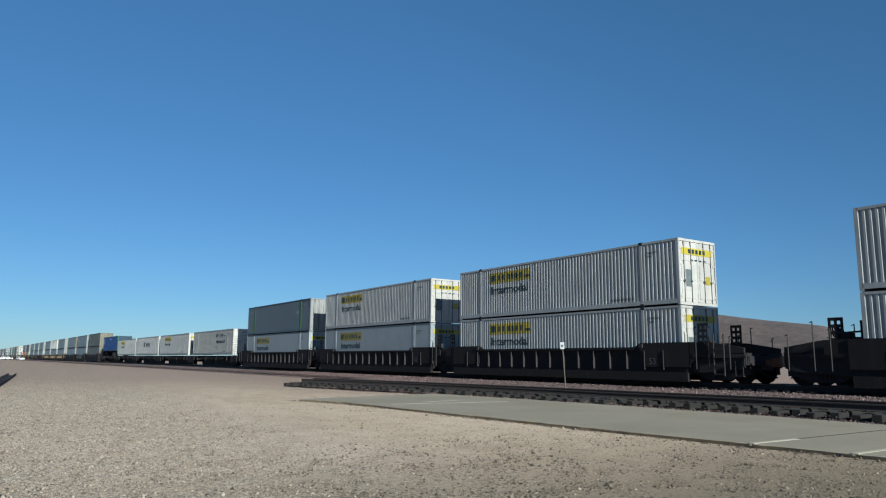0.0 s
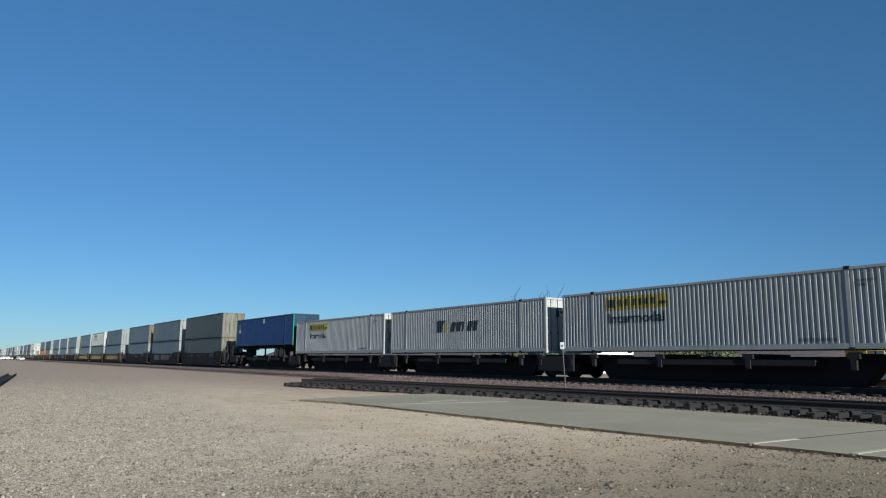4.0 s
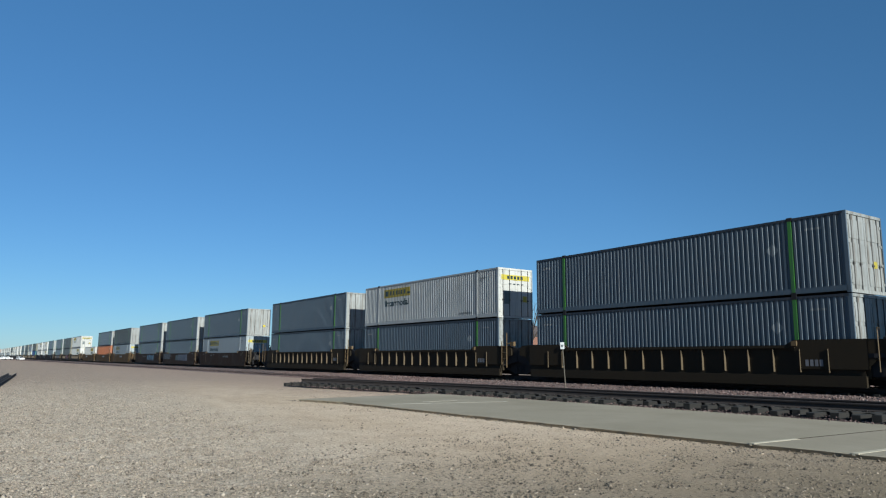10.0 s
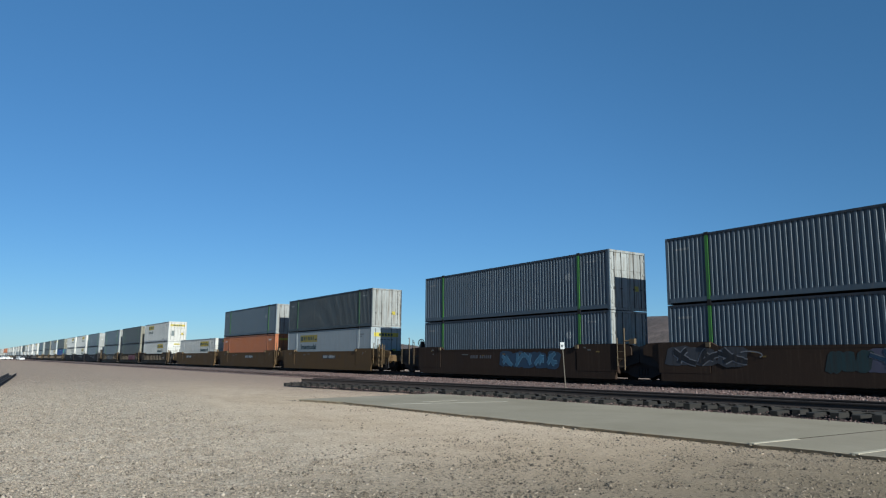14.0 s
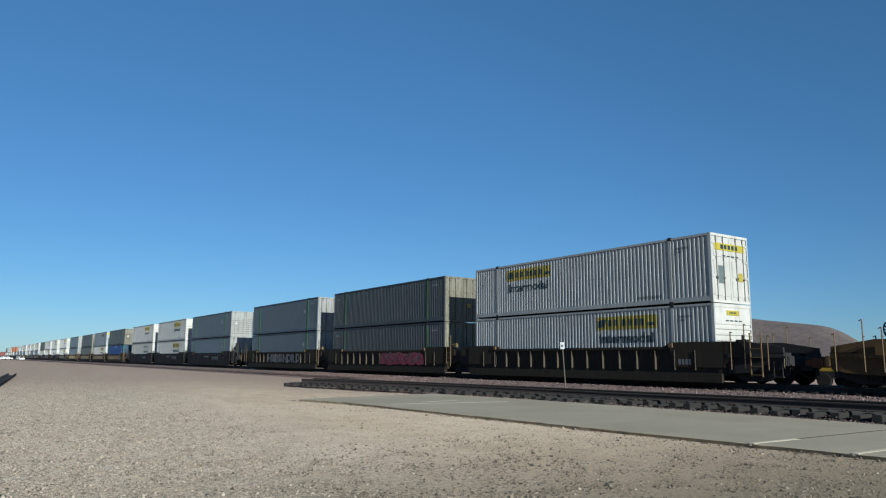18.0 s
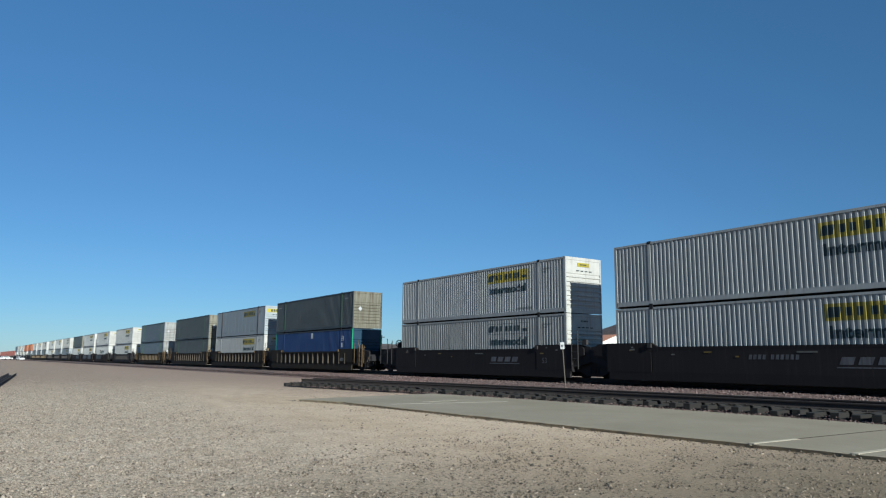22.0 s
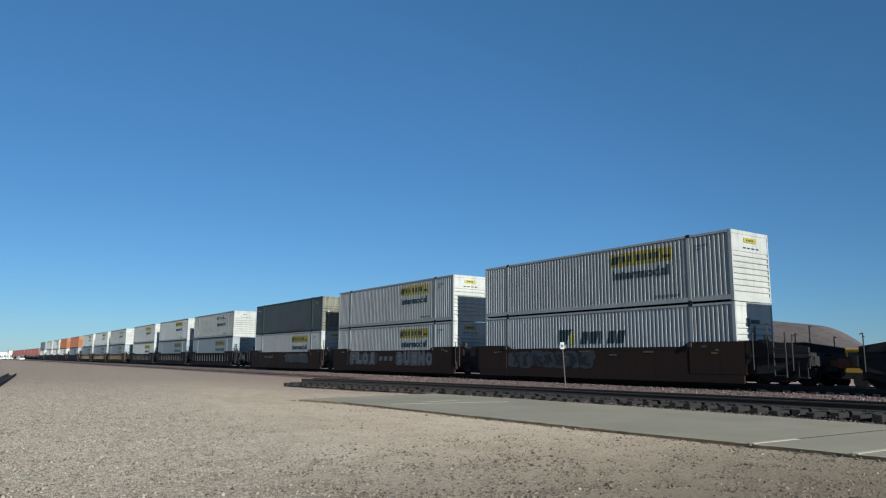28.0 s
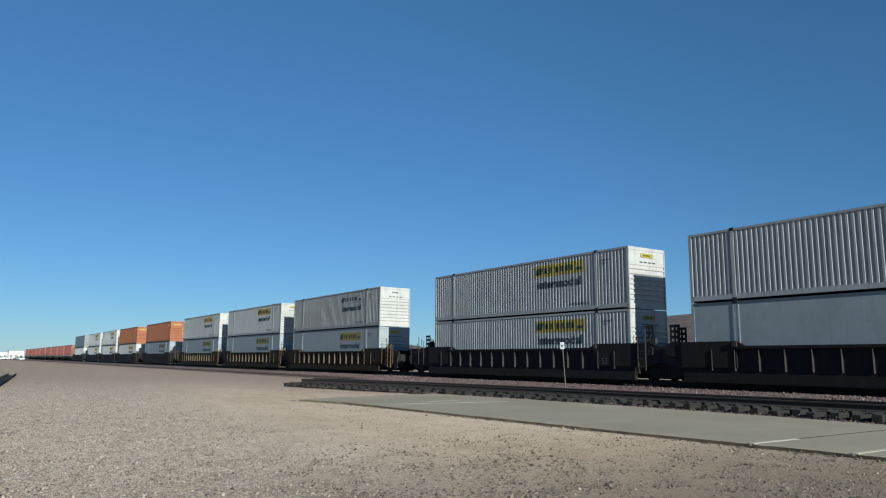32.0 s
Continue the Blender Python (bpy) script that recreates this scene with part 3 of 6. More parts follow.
def decorate(root, logo, nose_first, flat):
    """The painted marks of a box; brand names stay plain shapes."""
    x0 = -6.5 if nose_first else -LENGTH + 2.9     # left end of the panel, as read
    hw = WIDTH / 2
    k = (logo, nose_first, flat)
    if logo in ("yellow", "yellow_only", "outline"):
        if logo == "outline":
            decal(root, "sign_outline", ("outline",) + k, lambda: laid_on(drawing([rect(x0, x0 + 3.6, 1.955, 1.985), rect(x0, x0 + 3.6, 2.53, 2.56)]), flat, 0.004), M_FADED)
            ink = M_TEAL
        else:
            decal(root, "yellow_sign", ("sign",) + k, lambda: laid_on(drawing([rect(x0, x0 + 3.6, 1.955, 2.565)]), flat, 0.004), M_YELLOWSHADE, "yellow painted sign panel")
            ink = M_TEAL
        bars = [rect(x0 + 0.78 + 0.36 * i, x0 + 0.78 + 0.36 * i + 0.20, 2.12, 2.42) for i in range(2)]
        bars += [rect(x0 + 1.62 + 0.35 * i, x0 + 1.62 + 0.35 * i + 0.21, 2.12, 2.42) for i in range(4)]
        bars += [rect(x0 + 0.1, x0 + 0.55, 2.08, 2.44, 0.06), rect(x0 + 3.1, x0 + 3.5, 2.1, 2.24)]
        for i, b in enumerate(bars):
            decal(root, "sign_bar", ("bar", i) + k, lambda: laid_on(drawing([b]), flat, 0.008), ink)
        if logo != "yellow_only":
            decal(root, "lettering", ("word",) + k, lambda: laid_on(words("Intermodal", x0 + 0.16, 1.33, 0.46, 3.25, 0.035), flat, 0.006), M_TEAL, "dark painted word Intermodal")
        marks = [rect(-1.75, -1.15, 2.35, 2.44), rect(-1.75, -1.45, 2.2, 2.28)]
        if logo != "yellow_only":
            marks.append(rect(-POST - 1.9, -POST - 0.5, 0.34, 0.46))
        for i, b in enumerate(marks):
            decal(root, "serial_bar", ("serial", i) + k, lambda: laid_on(drawing([b]), flat, 0.004), M_SERIAL)
        if logo == "yellow_only":
            for xt in (-4.35, -LENGTH + POST + 0.5):
                decal(root, "lettering", ("lift", xt) + k, lambda: laid_on(words("TOP LIFT ONLY", xt, 0.36, 0.13, 1.5), flat, 0.004), M_FADED, "small dark words TOP LIFT ONLY")
            for xb, zb in ((-0.5, 1.1), (-1.0, 1.6), (-1.5, 0.95)):
                for xx in (xb, -LENGTH - xb, -LENGTH - xb + 2.3):
                    def stud():
                        bm = bmesh.new()
                        lathe_y(bm, [(0.0, -0.025), (0.035, -0.018), (0.05, 0.0)], 12)
                        return finish(bm, "bolt_head", M_PLATE)
                    piece("bolt_head", shape("stud", stud), root, (xx, SIDE, zb))
        # the small sign on the leading end
        zb, zt, yw = (2.2, 2.5, 1.05) if not nose_first else (2.42, 2.62, 0.42)
        if logo == "yellow_only":
            zb, zt, yw = 2.24, 2.60, 1.12
        yc = 0.0
        bm_key = ("endsign", nose_first, yw)

        def end_sign():
            bm = bmesh.new()
            x = 0.0 if not nose_first else 0.002
            box(bm, x - 0.012, x, yc - yw, yc + yw, zb, zt)
            return finish(bm, "end_sign", M_YELLOW)
        if not nose_first:
            piece("door_label", shape("door_label", lambda: finish(boxes((-0.012, -0.004, 0.55, 0.85, 0.95, 1.3)), "door_label", M_YELLOW)), root, label="small yellow sticker on the door")
            piece("door_notice", shape("door_notice", lambda: finish(boxes((-0.0165, -0.0125, -0.85, -0.45, 0.8, 1.55)), "door_notice", M_FADED)), root)
        if logo != "outline":
            piece("end_sign", shape(bm_key, end_sign), root, (0.0 if nose_first else -0.004, 0, 0), "yellow sign on the end")

        def end_bars():
            bm = bmesh.new()
            n = 5
            for i in range(n):
                w = yw * 1.2 / n
                y = yc - yw * 0.6 + i * w
                box(bm, 0.0, 0.004, y, y + w * 0.65, zb + 0.06, zt - 0.06)
            for i in range(4):
                box(bm, -0.012, -0.006, yc - 0.5 + i * 0.3, yc - 0.3 + i * 0.3, zb - 0.25, zb - 0.2)
            return finish(bm, "end_bars", M_TEAL)
        piece("end_bars", shape(("endbars", nose_first, yw), end_bars), root)
    elif logo == "leaf":
        xa = -2.8 if not nose_first else -3.4
        star = []
        for i in range(12):
            a = 2 * math.pi * i / 12
            r = (0.27, 0.185, 0.195)[i % 3]
            star.append((xa + r * math.cos(a), 1.78 + r * math.sin(a)))
        if "dark" not in root["label"]:
            decal(root, "pale_emblem", ("leaf",) + k, lambda: laid_on(drawing([star]), flat, 0.004), M_EMBLEM, "small pale worn emblem")
        marks = [rect(-LENGTH + 0.5, -LENGTH + 1.2, 2.3, 2.4), rect(-1.5, -0.9, 2.35, 2.43)]
        for i, b in enumerate(marks):
            decal(root, "serial_bar", ("serial", i) + k, lambda: laid_on(drawing([b]), flat, 0.004), M_SERIAL)

        def placard():
            bm = bmesh.new()
            if nose_first:
                prism(bm, [(-0.85, 1.52), (-0.67, 1.72), (-0.49, 1.52), (-0.67, 1.32)], "x", 0.0, 0.010)
            else:
                box(bm, -0.012, -0.004, 0.45, 0.75, 0.95, 1.2)
            return finish(bm, "placard", M_PALEMARK if nose_first else M_YELLOW)
        piece("placard", shape(("placard", nose_first), placard), root)
    elif logo == "dark_word":
        x1 = -10.3 + (0.25 if nose_first else 0.0)
        decal(root, "emblem", ("emblem",) + k, lambda: laid_on(drawing([[(x1, 1.30), (x1 + 0.55, 1.30), (x1 + 0.75, 1.9), (x1 + 1.05, 2.05), (x1, 2.05)]]), flat, 0.005), M_TEAL, "dark horse-like emblem")
        decal(root, "emblem_flash", ("flash",) + k, lambda: laid_on(drawing([[(x1 + 0.72, 1.30), (x1 + 1.1, 1.30), (x1 + 1.1, 1.95), (x1 + 0.9, 1.95)]]), flat, 0.005), M_YELLOW)
        bars = [rect(x1 + 1.5 + 0.58 * i, x1 + 1.5 + 0.58 * i + w, 1.32, 1.92, 0.12) for i, w in enumerate((0.45, 0.5, 0.2, 0.45, 0.45))]
        for i, b in enumerate(bars):
            decal(root, "word_bar", ("wordbar", i) + k, lambda: laid_on(drawing([b]), flat, 0.005), M_TEAL, "bold dark slanted bar")

        def endmark():
            return finish(boxes((-0.004, 0.006, -0.55, -0.35, 1.9, 2.25), (-0.004, 0.006, -0.25, 0.35, 2.05, 2.2), (-0.004, 0.006, -0.1, 0.02, 1.3, 1.95)), "end_mark", M_TEAL)
        piece("end_mark", shape("endmark", endmark), root)
    elif logo == "numbers":
        decal(root, "pale_plate", ("plate",) + k, lambda: laid_on(drawing([rect(-7.9, -7.45, 2.25, 2.7)]), flat, 0.004), M_PALEMARK)
        xn = -LENGTH + 0.95 if not nose_first else -2.0
        decal(root, "number", ("num",) + k, lambda: laid_on(words("53", xn, 1.95, 0.4, 0.42), flat, 0.004), M_PALEMARK, "white painted number 53")
        decal(root, "pale_label", ("plabel",) + k, lambda: laid_on(drawing([rect(xn, xn + 0.36, 1.45, 1.8)]), flat, 0.004), M_PALEMARK)
    elif logo == "serial":
        decal(root, "serial_bars", ("serial",) + k, lambda: laid_on(drawing([rect(-1.8, -1.0, 2.3, 2.42), rect(-LENGTH + 0.6, -LENGTH + 1.4, 2.3, 2.42)]), flat, 0.004), M_PALEMARK)

        def end_frame():
            return finish(boxes((-0.006, 0.006, 0.35, 0.75, 1.0, 1.06), (-0.006, 0.006, 0.35, 0.75, 1.9, 1.96), (-0.006, 0.006, 0.35, 0.42, 1.06, 1.9), (-0.006, 0.006, 0.68, 0.75, 1.06, 1.9), (-0.006, 0.006, -0.9, 0.2, 2.3, 2.5)), "end_frame", M_YELLOW)
        piece("end_frame", shape("end_frame", end_frame), root, label="pale yellow painted frame on the end")


# ---- setting: ground, slab, hills ----
TRACK_Y, RAIL_Z = 26.565, 0.62


def spur_y(x):
    """Middle of the disused spur: it bends gently away from the main line towards its end."""
    u = min(0.0, x + 10.0)
    return 19.05 - 0.0052 * u * u if x > -38 else 19.05 - 0.0052 * 784


def spur_lift(x):
    """The spur climbs a little towards its far end."""
    return 0.0065 * max(0.0, min(12.0, x + 16.0))


def ground_height(x, y):
    near = math.exp(-(x * x + y * y) / 1600.0)
    return near * 0.035 * noise.noise(Vector((x * 0.35, y * 0.35, 0.0))) + near * 0.012 * noise.noise(Vector((x * 1.7, y * 1.7, 3.0)))


def build_ground():
    xs = sorted(set([-3600, -2400, -1500, -900, -500, -300, -180, -120, -90, -70] + [-60 + 0.75 * i for i in range(95)] + [14, 20, 40, 80, 200, 600, 1500, 3600]))
    ys = sorted(set([-3600, -1500, -500, -150, -50, -20, -8] + [-4 + 0.6 * i for i in range(56)] + [34, 45, 60, 90, 150, 300, 700, 1500, 3600]))
    bm = bmesh.new()
    grid = [[bm.verts.new((x, y, ground_height(x, y))) for y in ys] for x in xs]
    for a, b in zip(grid, grid[1:]):
        for j in range(len(ys) - 1):
            bm.faces.new((a[j], b[j], b[j + 1], a[j + 1]))
    ob = new("ground", finish(bm, "ground", M_GROUND, True))
    tagged(ob, "packed tan sandy gravel lot with loose pebbles", "ground", kind="structure")


build_ground()


def bed_profile(x):
    """Cross-section of the stone bed at x: (y, z) from the near foot to the far foot."""
    k = max(0.0, min(1.0, (x + 46) / 16.0))
    k = k * k * (3 - 2 * k)
    y0 = 22.3 * (1 - k) + (spur_y(x) - 1.30) * k
    y2 = y0 + 0.62
    return [(y0 - 0.4, -0.05), (y0, 0.02), (y2, 0.05 + 0.02 * k), (max(min(y0 + 2.2, 22.6), y2 + 0.05), 0.10 + 0.13 * k), (22.9, 0.22), (24.5, 0.345), (26.5, 0.37), (28.7, 0.34), (30.6, -0.05)]


def build_bed():
    """The raised bed of crushed stone under both tracks."""
    bm = bmesh.new()
    xs = [-1500, -900, -500, -300, -200, -150, -110] + [-80 + 1.0 * i for i in range(92)] + [14, 20, 40, 90, 300, 820]
    rows = []
    for x in xs:
        prof = bed_profile(x)
        row = []
        for i, (y, z) in enumerate(prof):
            w = 0.05 * noise.noise(Vector((x * 0.9, i * 5.0, 1.0))) if -80 < x < 12 else 0.0
            row.append(bm.verts.new((x, y + w * 3 * (i < 2), z + (w * 0.6 if 0 < i < 8 else 0))))
        rows.append(row)
    for a, b in zip(rows, rows[1:]):
        for j in range(len(a) - 1):
            bm.faces.new((a[j], b[j], b[j + 1], a[j + 1]))
    tagged(new("ballast_bed", finish(bm, "ballast_bed", M_BED, True)), "pinkish grey crushed-stone ballast bed", "ballast", kind="structure")
    return rows


build_bed()


def bed_height(x, y):
    prof = bed_profile(x)
    return float(np.interp(y, [p[0] for p in prof], [p[1] for p in prof]))


def stones(name, material, spots, label, category):
    """Many small angular stones as one object."""
    rs = np.random.default_rng(7)
    at = np.array(spots)
    n = len(at)
    base = np.array([(1, 0, 0), (-1, 0, 0), (0, 1, 0), (0, -1, 0), (0, 0, 1), (0, 0, -1)], float)
    tri = np.array([(0, 2, 4), (2, 1, 4), (1, 3, 4), (3, 0, 4), (2, 0, 5), (1, 2, 5), (3, 1, 5), (0, 3, 5)])
    squash = np.stack([np.ones(n), rs.uniform(0.7, 1.1, n), rs.uniform(0.5, 0.85, n)], axis=1)
    s = base[None] * rs.uniform(0.55, 1.15, (n, 6, 1)) * squash[:, None] + rs.normal(0, 0.16, (n, 6, 3))
    s *= at[:, 3, None, None]
    a = rs.uniform(0, 6.28, n)
    c, q = np.cos(a)[:, None], np.sin(a)[:, None]
    turned = np.stack([s[..., 0] * c - s[..., 1] * q, s[..., 0] * q + s[..., 1] * c, s[..., 2]], axis=2)
    vs = (turned + at[:, None, :3]).reshape(-1, 3)
    fs = (tri[None] + 6 * np.arange(n)[:, None, None]).reshape(-1)
    me = bpy.data.meshes.new(name)
    me.vertices.add(len(vs))
    me.vertices.foreach_set("co", vs.astype(np.float32).ravel())
    me.loops.add(len(fs))
    me.loops.foreach_set("vertex_index", fs.astype(np.int32))
    me.polygons.add(len(fs) // 3)
    me.polygons.foreach_set("loop_start", np.arange(0, len(fs), 3, dtype=np.int32))
    me.update(calc_edges=True)
    me.validate()
    me.materials.append(material)
    tagged(new(name, me), label, category, kind="stuff")


def slab_edge(x):
    """The near edge of the concrete pad, chipped and lapped by gravel."""
    d = x + 10.06
    line = 11.19 + (0.092 if d > 0 else 0.052) * d + 0.28 * min(0.0, x + 21.5)
    return line + 0.05 * noise.noise(Vector((x * 0.8, 0, 0))) + 0.045 * noise.noise(Vector((x * 3.1, 2.0, 0)))


rng = np.random.default_rng(3)
spots = []
for i in range(15000):
    x = -2 - 58 * rng.random() ** 1.25
    y = rng.uniform(spur_y(x) - 0.55 if x > -36 else 21.5, 25.4)
    near_rail = min(abs(y - spur_y(x) - 0.75), abs(y - spur_y(x) + 0.75)) < 0.11 and x > -37
    if near_rail:
        continue
    spots.append((x, y, bed_height(x, y) + 0.01, rng.uniform(0.022, 0.055)))
for i in range(2600):
    x = -2 - 32 * rng.random() ** 1.2
    y = spur_y(x) - 1.34 + rng.normal(0, 0.10)
    spots.append((x, y, 0.083 if y < spur_y(x) - 1.36 else 0.10, rng.uniform(0.010, 0.034)))
for i in range(1700):         # stones sunk between the near ends of the ties
    x = -2 - 34 * rng.random() ** 1.3
    y = spur_y(x) - rng.uniform(0.55, 1.36)
    spots.append((x, y, 0.085 + spur_lift(x) + 0.05 * rng.random(), rng.uniform(0.015, 0.035)))
stones("ballast_stones", M_STONE, spots, "loose pinkish grey crushed ballast stones", "ballast")
def gravel_share(x, y):
    """How thick the gravel drift lies at a place of the lot, 0 to 1."""
    w = y + 0.10 * x + 1.5 * noise.noise(Vector((x * 0.35, y * 0.5, 5.0)))
    return max(0.0, min(1.0, (4.4 - w) / 3.0))


spots, chips = [], []
for i in range(400000):
    d = 6.2 * (13.0 ** rng.random())
    a = radians(180 - 34.1 + rng.uniform(-37, 37))
    x, y = d * math.cos(a), d * math.sin(a)
    if y > slab_edge(x) - 0.05 and x > -24 or y > 17:
        continue
    if d > 32.0 and rng.random() < (d - 32.0) / 48.0:
        continue
    g = gravel_share(x, y) * max(0.0, min(1.0, (-x - 5.5) / 5.0))
    pick = rng.random()
    if pick < 0.60 * g:
        r = min(0.042, max(0.007, rng.lognormal(-4.30 + 0.5 * min(1.0, max(0.0, (d - 8.0) / 10.0)), 0.4)))
        chips.append((x, y, ground_height(x, y) + r * 0.05, r))
        continue
    clump = 0.5 + 0.5 * noise.noise(Vector((x * 0.45, y * 0.45, 9.0))) + 0.5 * noise.noise(Vector((x * 1.6, y * 1.6, 4.0)))
    bare = max(0.0, min(1.0, (x + 12.0) / 5.0))
    if rng.random() < clump * (0.20 + 0.62 * bare):
        r = min(0.042, max(0.006, rng.lognormal(-4.62, 0.5)))
        spots.append((x, y, ground_height(x, y) + r * 0.1, r))
for i in range(46000):         # coarser grit down the yard
    d = rng.uniform(24.0, 95.0)
    a = radians(180 - 34.1 + rng.uniform(-37, 6))
    x, y = d * math.cos(a), d * math.sin(a)
    if y > (11.0 if x > -40 else 19.0):
        continue
    lump = 0.5 + 0.8 * noise.noise(Vector((x * 0.12, y * 0.3, 2.0)))
    if rng.random() < lump:
        r = rng.uniform(0.012, 0.03) * (0.6 + d / 60.0)
        (chips if rng.random() < 0.6 else spots).append((x, y, ground_height(x, y) + r * 0.05, r))
for i in range(900):
    x = rng.uniform(-24, -3)
    y = slab_edge(x) - 0.01 - abs(rng.normal(0, 0.10))
    r = min(0.04, rng.lognormal(-4.3, 0.5))
    spots.append((x, y, 0.015 + r * 0.1, r))
stones("pebbles", M_PEBBLE, spots, "scattered small tan and brown pebbles", "pebbles")
stones("gravel_chips", M_CHIP, chips, "loose pale grey and tan gravel chips", "gravel")


M_TAR = paint("dark_joint_filler", (0.045, 0.035, 0.025), dirty=0.5, streak=False, rough=0.9, gloss=0.1)
M_FADELINE = paint("faded_line_paint", (0.36, 0.33, 0.265), dirty=0.7, dirt=(0.25, 0.22, 0.165), streak=False)


PAD_Z, JOINT = 0.075, -7.36


def build_slab():
    """An old concrete pad along the spur, in bays with open joints."""
    root = new("pavement")
    tagged(root, "long worn grey concrete pad beside the spur track", "pavement", kind="structure")
    for a, b in ((-25.1, JOINT), (JOINT, 6.0)):
        bm = bmesh.new()
        n = round((b - a) / 0.14)
        top, lip, low = [], [], []
        for i in range(n + 1):
            x = a + 0.014 + (b - a - 0.028) * i / n
            near = slab_edge(x)
            far = spur_y(x) - 1.36 + 0.05 * noise.noise(Vector((x * 2.3, 7.0, 0)))
            if x < -23.6:          # the broken end
                near = max(near, 10.0 + 4.6 * (-23.6 - x) + 0.5 * noise.noise(Vector((x * 5.0, 4.0, 0))))
            near = min(near, far - 0.3)
            dip = 0.012 * max(0.0, noise.noise(Vector((x * 1.3, 5.0, 0))))
            top.append((bm.verts.new((x, near + 0.025, PAD_Z)), bm.verts.new((x, far, PAD_Z))))
            lip.append(bm.verts.new((x, near, PAD_Z - 0.012 - dip)))
            low.append((bm.verts.new((x, near + 0.10, -0.08)), bm.verts.new((x, far, -0.08))))
        for i in range(n):
            bm.faces.new((top[i][0], top[i + 1][0], top[i + 1][1], top[i][1]))
            bm.faces.new((lip[i], lip[i + 1], top[i + 1][0], top[i][0]))
            bm.faces.new((low[i][0], low[i + 1][0], lip[i + 1], lip[i]))
            bm.faces.new((low[i][1], top[i][1], top[i + 1][1], low[i + 1][1]))
        bm.faces.new((low[0][0], lip[0], top[0][0], top[0][1], low[0][1]))
        bm.faces.new((low[n][0], low[n][1], top[n][1], top[n][0], lip[n]))
        part("slab", bm, M_SLAB, root)
    part("joint_filler", boxes((JOINT - 0.022, JOINT + 0.022, 12.86, spur_y(JOINT) - 1.40, -0.05, PAD_Z + 0.003)), M_TAR, root, "dark joint filler")
    for x0, y0, x1, y1, w in ((-19.62, 11.35, -19.08, 15.6, 0.055), (-20.20, 12.9, -20.34, 14.4, 0.03)):
        bm = bmesh.new()
        prism(bm, [(x0 - w, y0), (x0 + w, y0), (x1 + w, y1), (x1 - w, y1)], "z", PAD_Z - 0.01, PAD_Z + 0.004)
        part("faded_line", bm, M_FADELINE, root, "faded white painted line")
    for x, y1 in ((JOINT, 12.85), (-5.72, 13.2)):
        y0 = slab_edge(x) - 0.004
        part("painted_line", boxes((x - 0.055, x + 0.055, y0, y1, PAD_Z - 0.01, PAD_Z + 0.005), (x - 0.045, x - 0.005, y0 - 0.003, y0 + 0.03, PAD_Z - 0.035, PAD_Z + 0.002)), M_STRIPE, root, "worn white painted line")


build_slab()


def build_hills():
    """Bare desert hills beyond the yard."""
    k = 2.25
    lumps = [(-690, 17.0, 90), (-50, 7.0, 80), (-930, 16.0, 160), (90, 8.0, 150)]

    def ridge(u):
        """A broad mesa that ends at a steep flank, a round summit on it and a lesser knoll."""
        mesa = 10.0 * (math.tanh((u + 575) / 30) - math.tanh((u + 190) / 14))
        summit = 11.7 * math.exp(-((u + 300) / 60) ** 2 if u > -300 else -((u + 300) / 75) ** 4)
        knoll = 10.0 * math.exp(-((u + 470) / 36) ** 4)
        return mesa + summit + knoll
    bm = bmesh.new()
    nx, ny = 420, 30
    rows = []
    for j in range(ny):
        v = j / (ny - 1)
        row = []
        for i in range(nx):
            u = -1150 + 1350 * i / (nx - 1)
            h = ridge(u) + sum(a * math.exp(-abs((u - c) / w) ** 3) for c, a, w in lumps)
            h = h * (0.5 - 0.5 * math.cos(math.pi * min(1.0, v / 0.7))) if v < 0.7 else h * (1 - 0.3 * (v - 0.7))
            g = noise.fractal(Vector((u * 0.02, v * 6, 0.0)), 0.9, 2.1, 5)
            h = max(-2.0, h + 0.9 * g * min(1.0, v * 2) * min(1.0, h / 12.0))
            s = k * (400 - 110 * (0.7 - v) / 0.7) / 400.0
            row.append(bm.verts.new((u * s, 400 * s, 1.45 + h * s if v > 0 else -4)))
        rows.append(row)
    for a, b in zip(rows, rows[1:]):
        for i in range(nx - 1):
            bm.faces.new((a[i], a[i + 1], b[i + 1], b[i]))
    tagged(new("backdrop", finish(bm, "backdrop", M_HILL, True)), "bare brown desert hills on the horizon", "hills", kind="structure")


build_hills()


# ---- tracks ----
def rail_profile(s=1.0):
    pts = [(-0.07, 0.0), (0.07, 0.0), (0.07, 0.012), (0.012, 0.03), (0.009, 0.115), (0.034, 0.128), (0.036, 0.160), (0.028, 0.168), (-0.028, 0.168), (-0.036, 0.160), (-0.034, 0.128), (-0.009, 0.115), (-0.012, 0.03), (-0.07, 0.012)]
    return [(a * s, b * s) for a, b in pts]


M_RAILTOP = node_material("polished_rail_head", 0.25, 1.0)[0]
M_RAILTOP.node_tree.nodes["Principled BSDF"].inputs["Base Color"].default_value = (0.35, 0.34, 0.33, 1)


def tie_mesh(name):
    bm = soft_box(-0.115, 0.115, -1.30, 1.30, -0.17, 0.0, 0.012)
    shift, worn = rng.normal(0, 0.05, 2), -abs(rng.normal(0, 0.02, 2))
    for v in bm.verts:
        if abs(v.co.y) > 1.2:
            v.co.y += float(shift[int(v.co.y > 0)]) + rng.normal(0, 0.008)
            v.co.x += rng.normal(0, 0.004)
            v.co.z += float(worn[int(v.co.y > 0)])
    return finish(bm, name, M_TIE)


